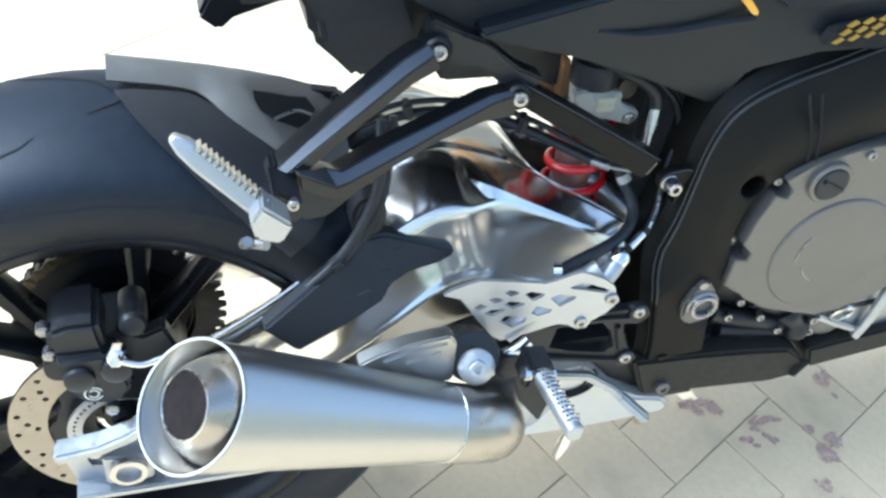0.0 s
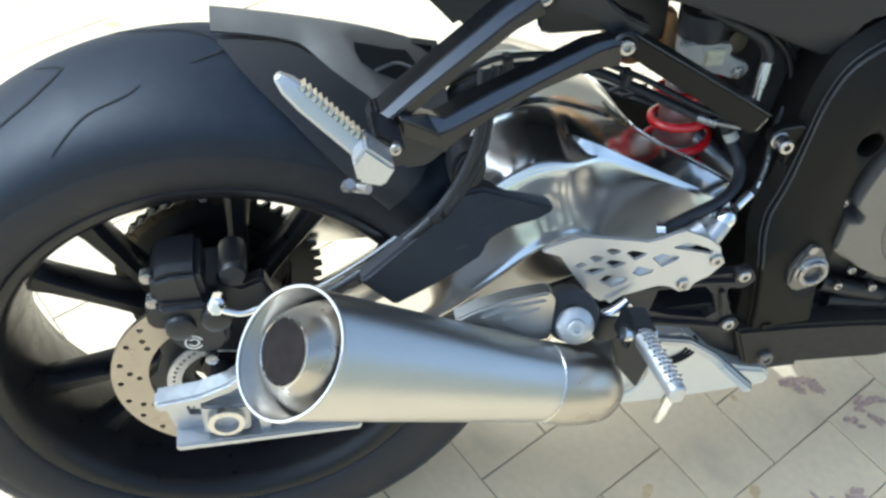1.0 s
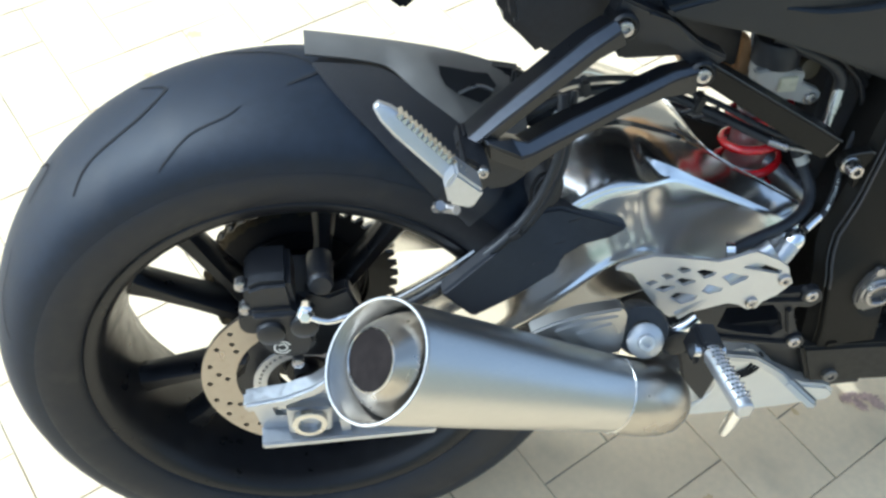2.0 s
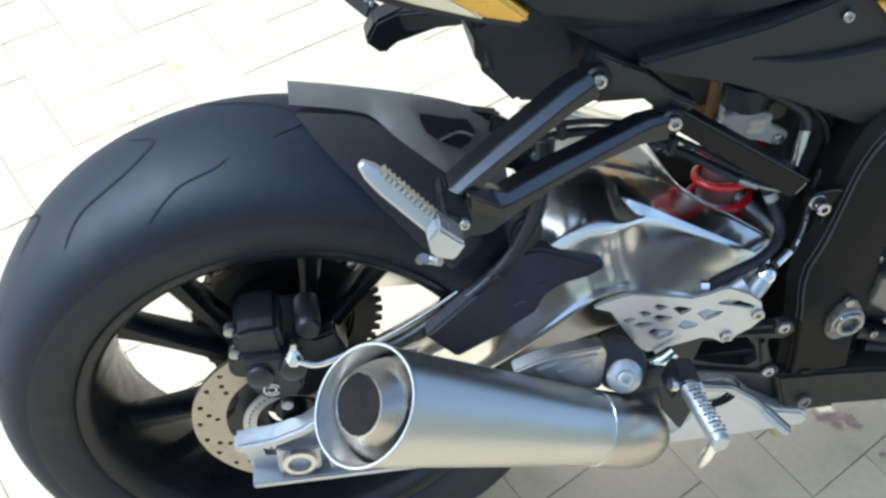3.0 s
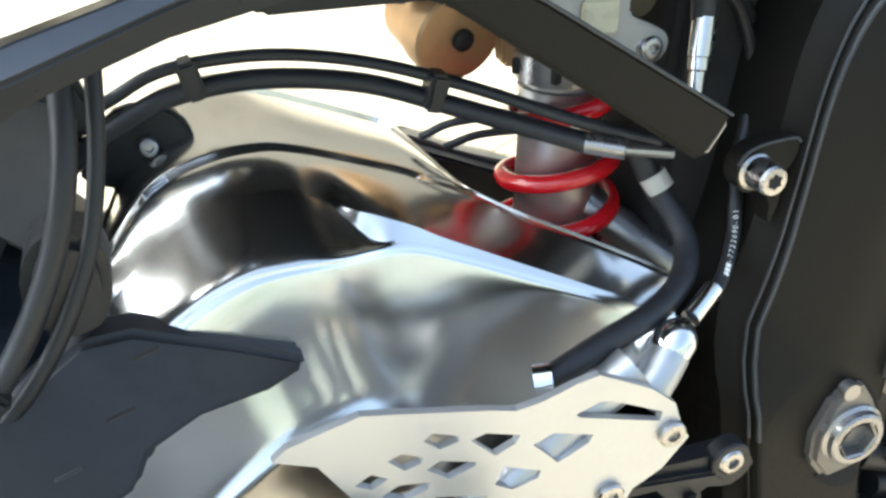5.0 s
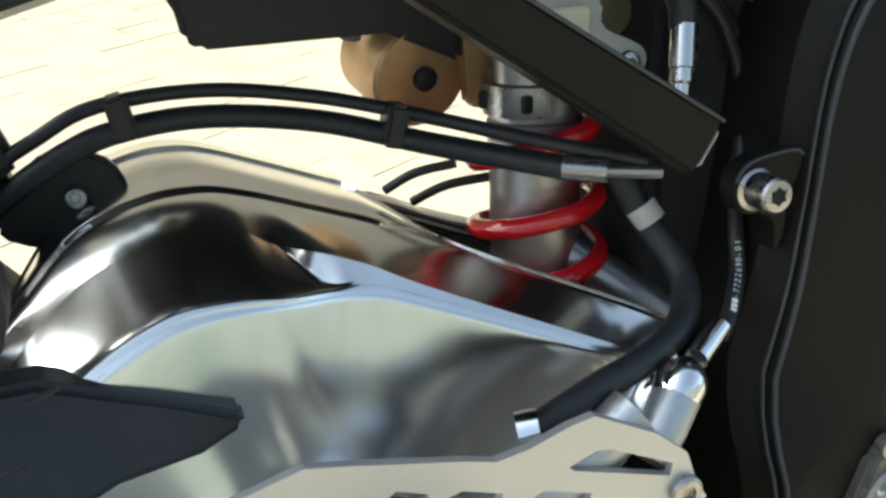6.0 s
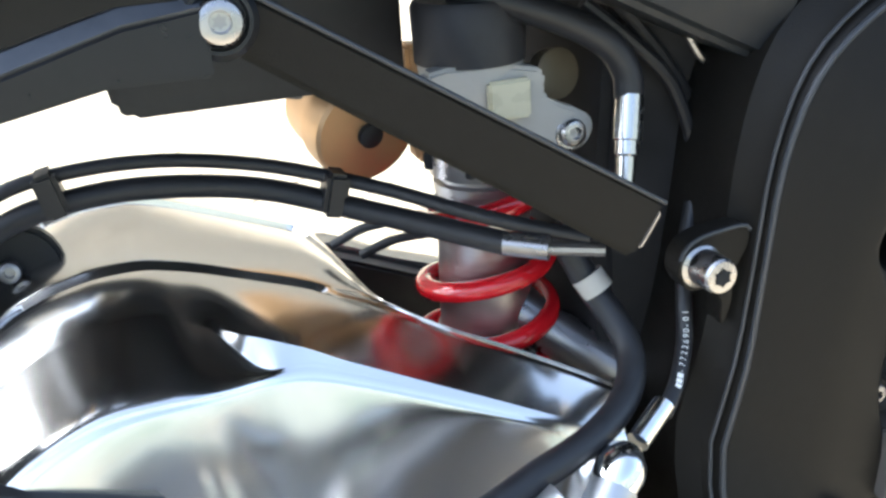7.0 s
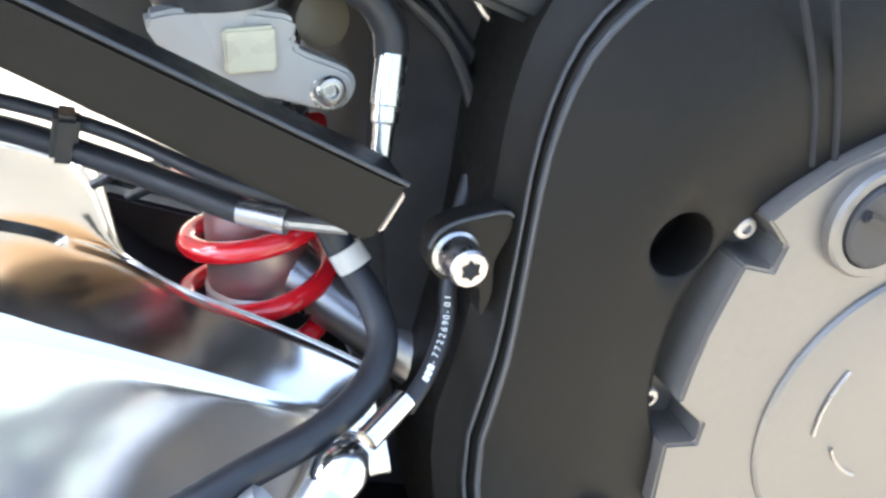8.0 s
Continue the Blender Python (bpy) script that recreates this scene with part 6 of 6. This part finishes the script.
part("front_body", prism([(0.90, 0.66), (1.20, 0.62), (1.30, 0.45), (1.15, 0.25), (1.05, -0.05), (0.95, -0.05), (0.90, 0.30)], -0.12, 0.12, 0.02), M_PANEL, front)

# ---- unseen wall added behind the viewer for the metal to reflect ----
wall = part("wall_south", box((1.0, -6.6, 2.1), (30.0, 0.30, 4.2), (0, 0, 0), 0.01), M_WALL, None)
tagged(wall, "unseen pale wall, mottled grey-green for its reflection in the metal", "wall", kind="structure")

# ---- unseen wall added on the far side for beige reflections ----
far_wall = part("wall_north", box((1.0, 6.0, 2.5), (30.0, 0.30, 5.0), (0, 0, 0), 0.01), M_PLASTER, None)
tagged(far_wall, "unseen sand-coloured wall added for its reflection in the metal", "wall", kind="structure")

# ---- ground and pavement ----
ground = bmesh.new()
ground.faces.new([ground.verts.new((x, y, -0.0022)) for x, y in ((-60, -60), (60, -60), (60, 60), (-60, 60))])
ground_ob = part("ground", ground, M_JOINT, None)
tagged(ground_ob, "sandy grey bedding between the pavers", "ground", kind="structure")
pavement = new("pavement")
tagged(pavement, "beige concrete block pavement laid in herringbone", "pavement", kind="structure")
UX, UY = Vector((0.46690, -0.88431, 0)), Vector((0.88431, 0.46690, 0))
MU, MV, U0, V0, GAP = 0.1112, 0.1150, -0.882, -0.010, 0.0016


def paver_mesh(du, dv):
    """A chamfered block, its top at z = 0, longer along u or v."""
    b = bmesh.new()
    hu, hv, c = du / 2 - GAP / 2, dv / 2 - GAP / 2, 0.0010
    levels = ((hu, hv, -0.012), (hu, hv, -c), (hu - c, hv - c, 0.0))
    loft([[UX * sx * a + UY * sy * e + Vector((0, 0, z)) for sx, sy in ((-1, -1), (1, -1), (1, 1), (-1, 1))] for a, e, z in levels], bm=b)
    return b


def block_at(i, j):
    s = (i + j + 2) % 4
    return ("u", i, j) if s == 0 else ("v", i, j) if s == 2 else None


rng = random.Random(4)
near, rest = [], []
for i in range(-40, 41):
    for j in range(-40, 41):
        kind = block_at(i, j)
        if not kind:
            continue
        du, dv = (2 * MU, MV) if kind[0] == "u" else (MU, 2 * MV)
        c = UX * (U0 + i * MU + du / 2) + UY * (V0 + j * MV + dv / 2)
        (near if (-0.9 < c.x < 1.25 and -0.55 < c.y < 2.0) else rest).append((kind[0], du, dv, c))
near.sort(key=lambda q: (q[3] - Vector((0.2, 0.55, 0))).length)
rest += near[300:]
shapes = {}
for kind, du, dv, c in near[:300]:
    m = pose(c.x, c.y, rng.uniform(-0.0008, 0.0008), rng.uniform(-0.25, 0.25), rng.uniform(-0.25, 0.25), rng.uniform(-0.3, 0.3))
    if kind not in shapes:
        shapes[kind] = part("paver", paver_mesh(du, dv), M_PAVER, pavement)
        shapes[kind].matrix_basis = m
    else:
        twin(shapes[kind], pavement, m)
verts, faces = [], []
for kind, du, dv, c in rest:
    hu, hv = du / 2 - GAP / 2, dv / 2 - GAP / 2
    base = len(verts)
    for a, e, z in ((hu, hv, -0.008), (hu - 0.002, hv - 0.002, 0.0)):
        for sx, sy in ((-1, -1), (1, -1), (1, 1), (-1, 1)):
            p = c + UX * sx * a + UY * sy * e
            verts.append((p.x, p.y, z))
    faces += [(base + 4, base + 5, base + 6, base + 7)] + [(base + k, base + (k + 1) % 4, base + 4 + (k + 1) % 4, base + 4 + k) for k in range(4)]
far_me = bpy.data.meshes.new("paver_field")
far_me.from_pydata(verts, [], faces)
far_me.materials.append(M_PAVER)
far_field = new("paver_field", far_me)
far_field.parent = pavement
tagged(far_field, "", "", "", "stuff")


def blot(name, cx, cy, rx, ry, turn, mat, seed, lift=0.0016):
    """A flat ragged stain on the pavers."""
    r = random.Random(seed)
    b = bmesh.new()
    pts = []
    for k in range(26):
        a = 2 * math.pi * k / 26
        q = r.uniform(0.55, 1.1)
        x, y = rx * q * math.cos(a), ry * q * math.sin(a)
        pts.append(b.verts.new((cx + x * math.cos(turn) - y * math.sin(turn), cy + x * math.sin(turn) + y * math.cos(turn), lift)))
    b.faces.new(pts)
    return part(name, b, mat, pavement)


rng = random.Random(9)
for n, (cx, cy, rx, ry, turn) in enumerate(((0.797, -0.022, 0.034, 0.020, -0.5), (0.879, -0.067, 0.042, 0.010, 0.1), (1.018, -0.014, 0.016, 0.026, 0.3), (0.964, -0.128, 0.026, 0.030, 0.4), (0.775, -0.203, 0.030, 0.012, -0.7), (0.806, -0.195, 0.020, 0.014, 0.2),
                                            (0.846, -0.230, 0.034, 0.016, 0.5), (0.879, -0.206, 0.018, 0.022, 0.9), (0.935, -0.187, 0.018, 0.012, -0.6), (0.846, -0.091, 0.016, 0.006, -0.5), (0.886, -0.094, 0.024, 0.005, -0.7), (0.932, -0.212, 0.020, 0.008, -0.7))):
    for k in range(7):
        u, v = rng.gauss(0, 0.5) * rx, rng.gauss(0, 0.5) * ry
        size = rng.uniform(0.22, 0.55)
        blot("berry_stain", cx + u * math.cos(turn) - v * math.sin(turn), cy + u * math.sin(turn) + v * math.cos(turn), rx * size, max(0.004, ry * size), turn + rng.uniform(-0.5, 0.5), M_STAIN, 100 + 10 * n + k, 0.0016 + 0.0001 * k)
for n, (cx, cy, rx) in enumerate(((-0.192, 0.869, 0.020), (-0.272, 0.763, 0.012), (0.519, -0.151, 0.013), (0.665, -0.174, 0.014), (0.688, -0.031, 0.008))):
    blot("rust_stain", cx, cy, rx, rx * 0.6, 0.5 * n, M_RUST, 31 + n)
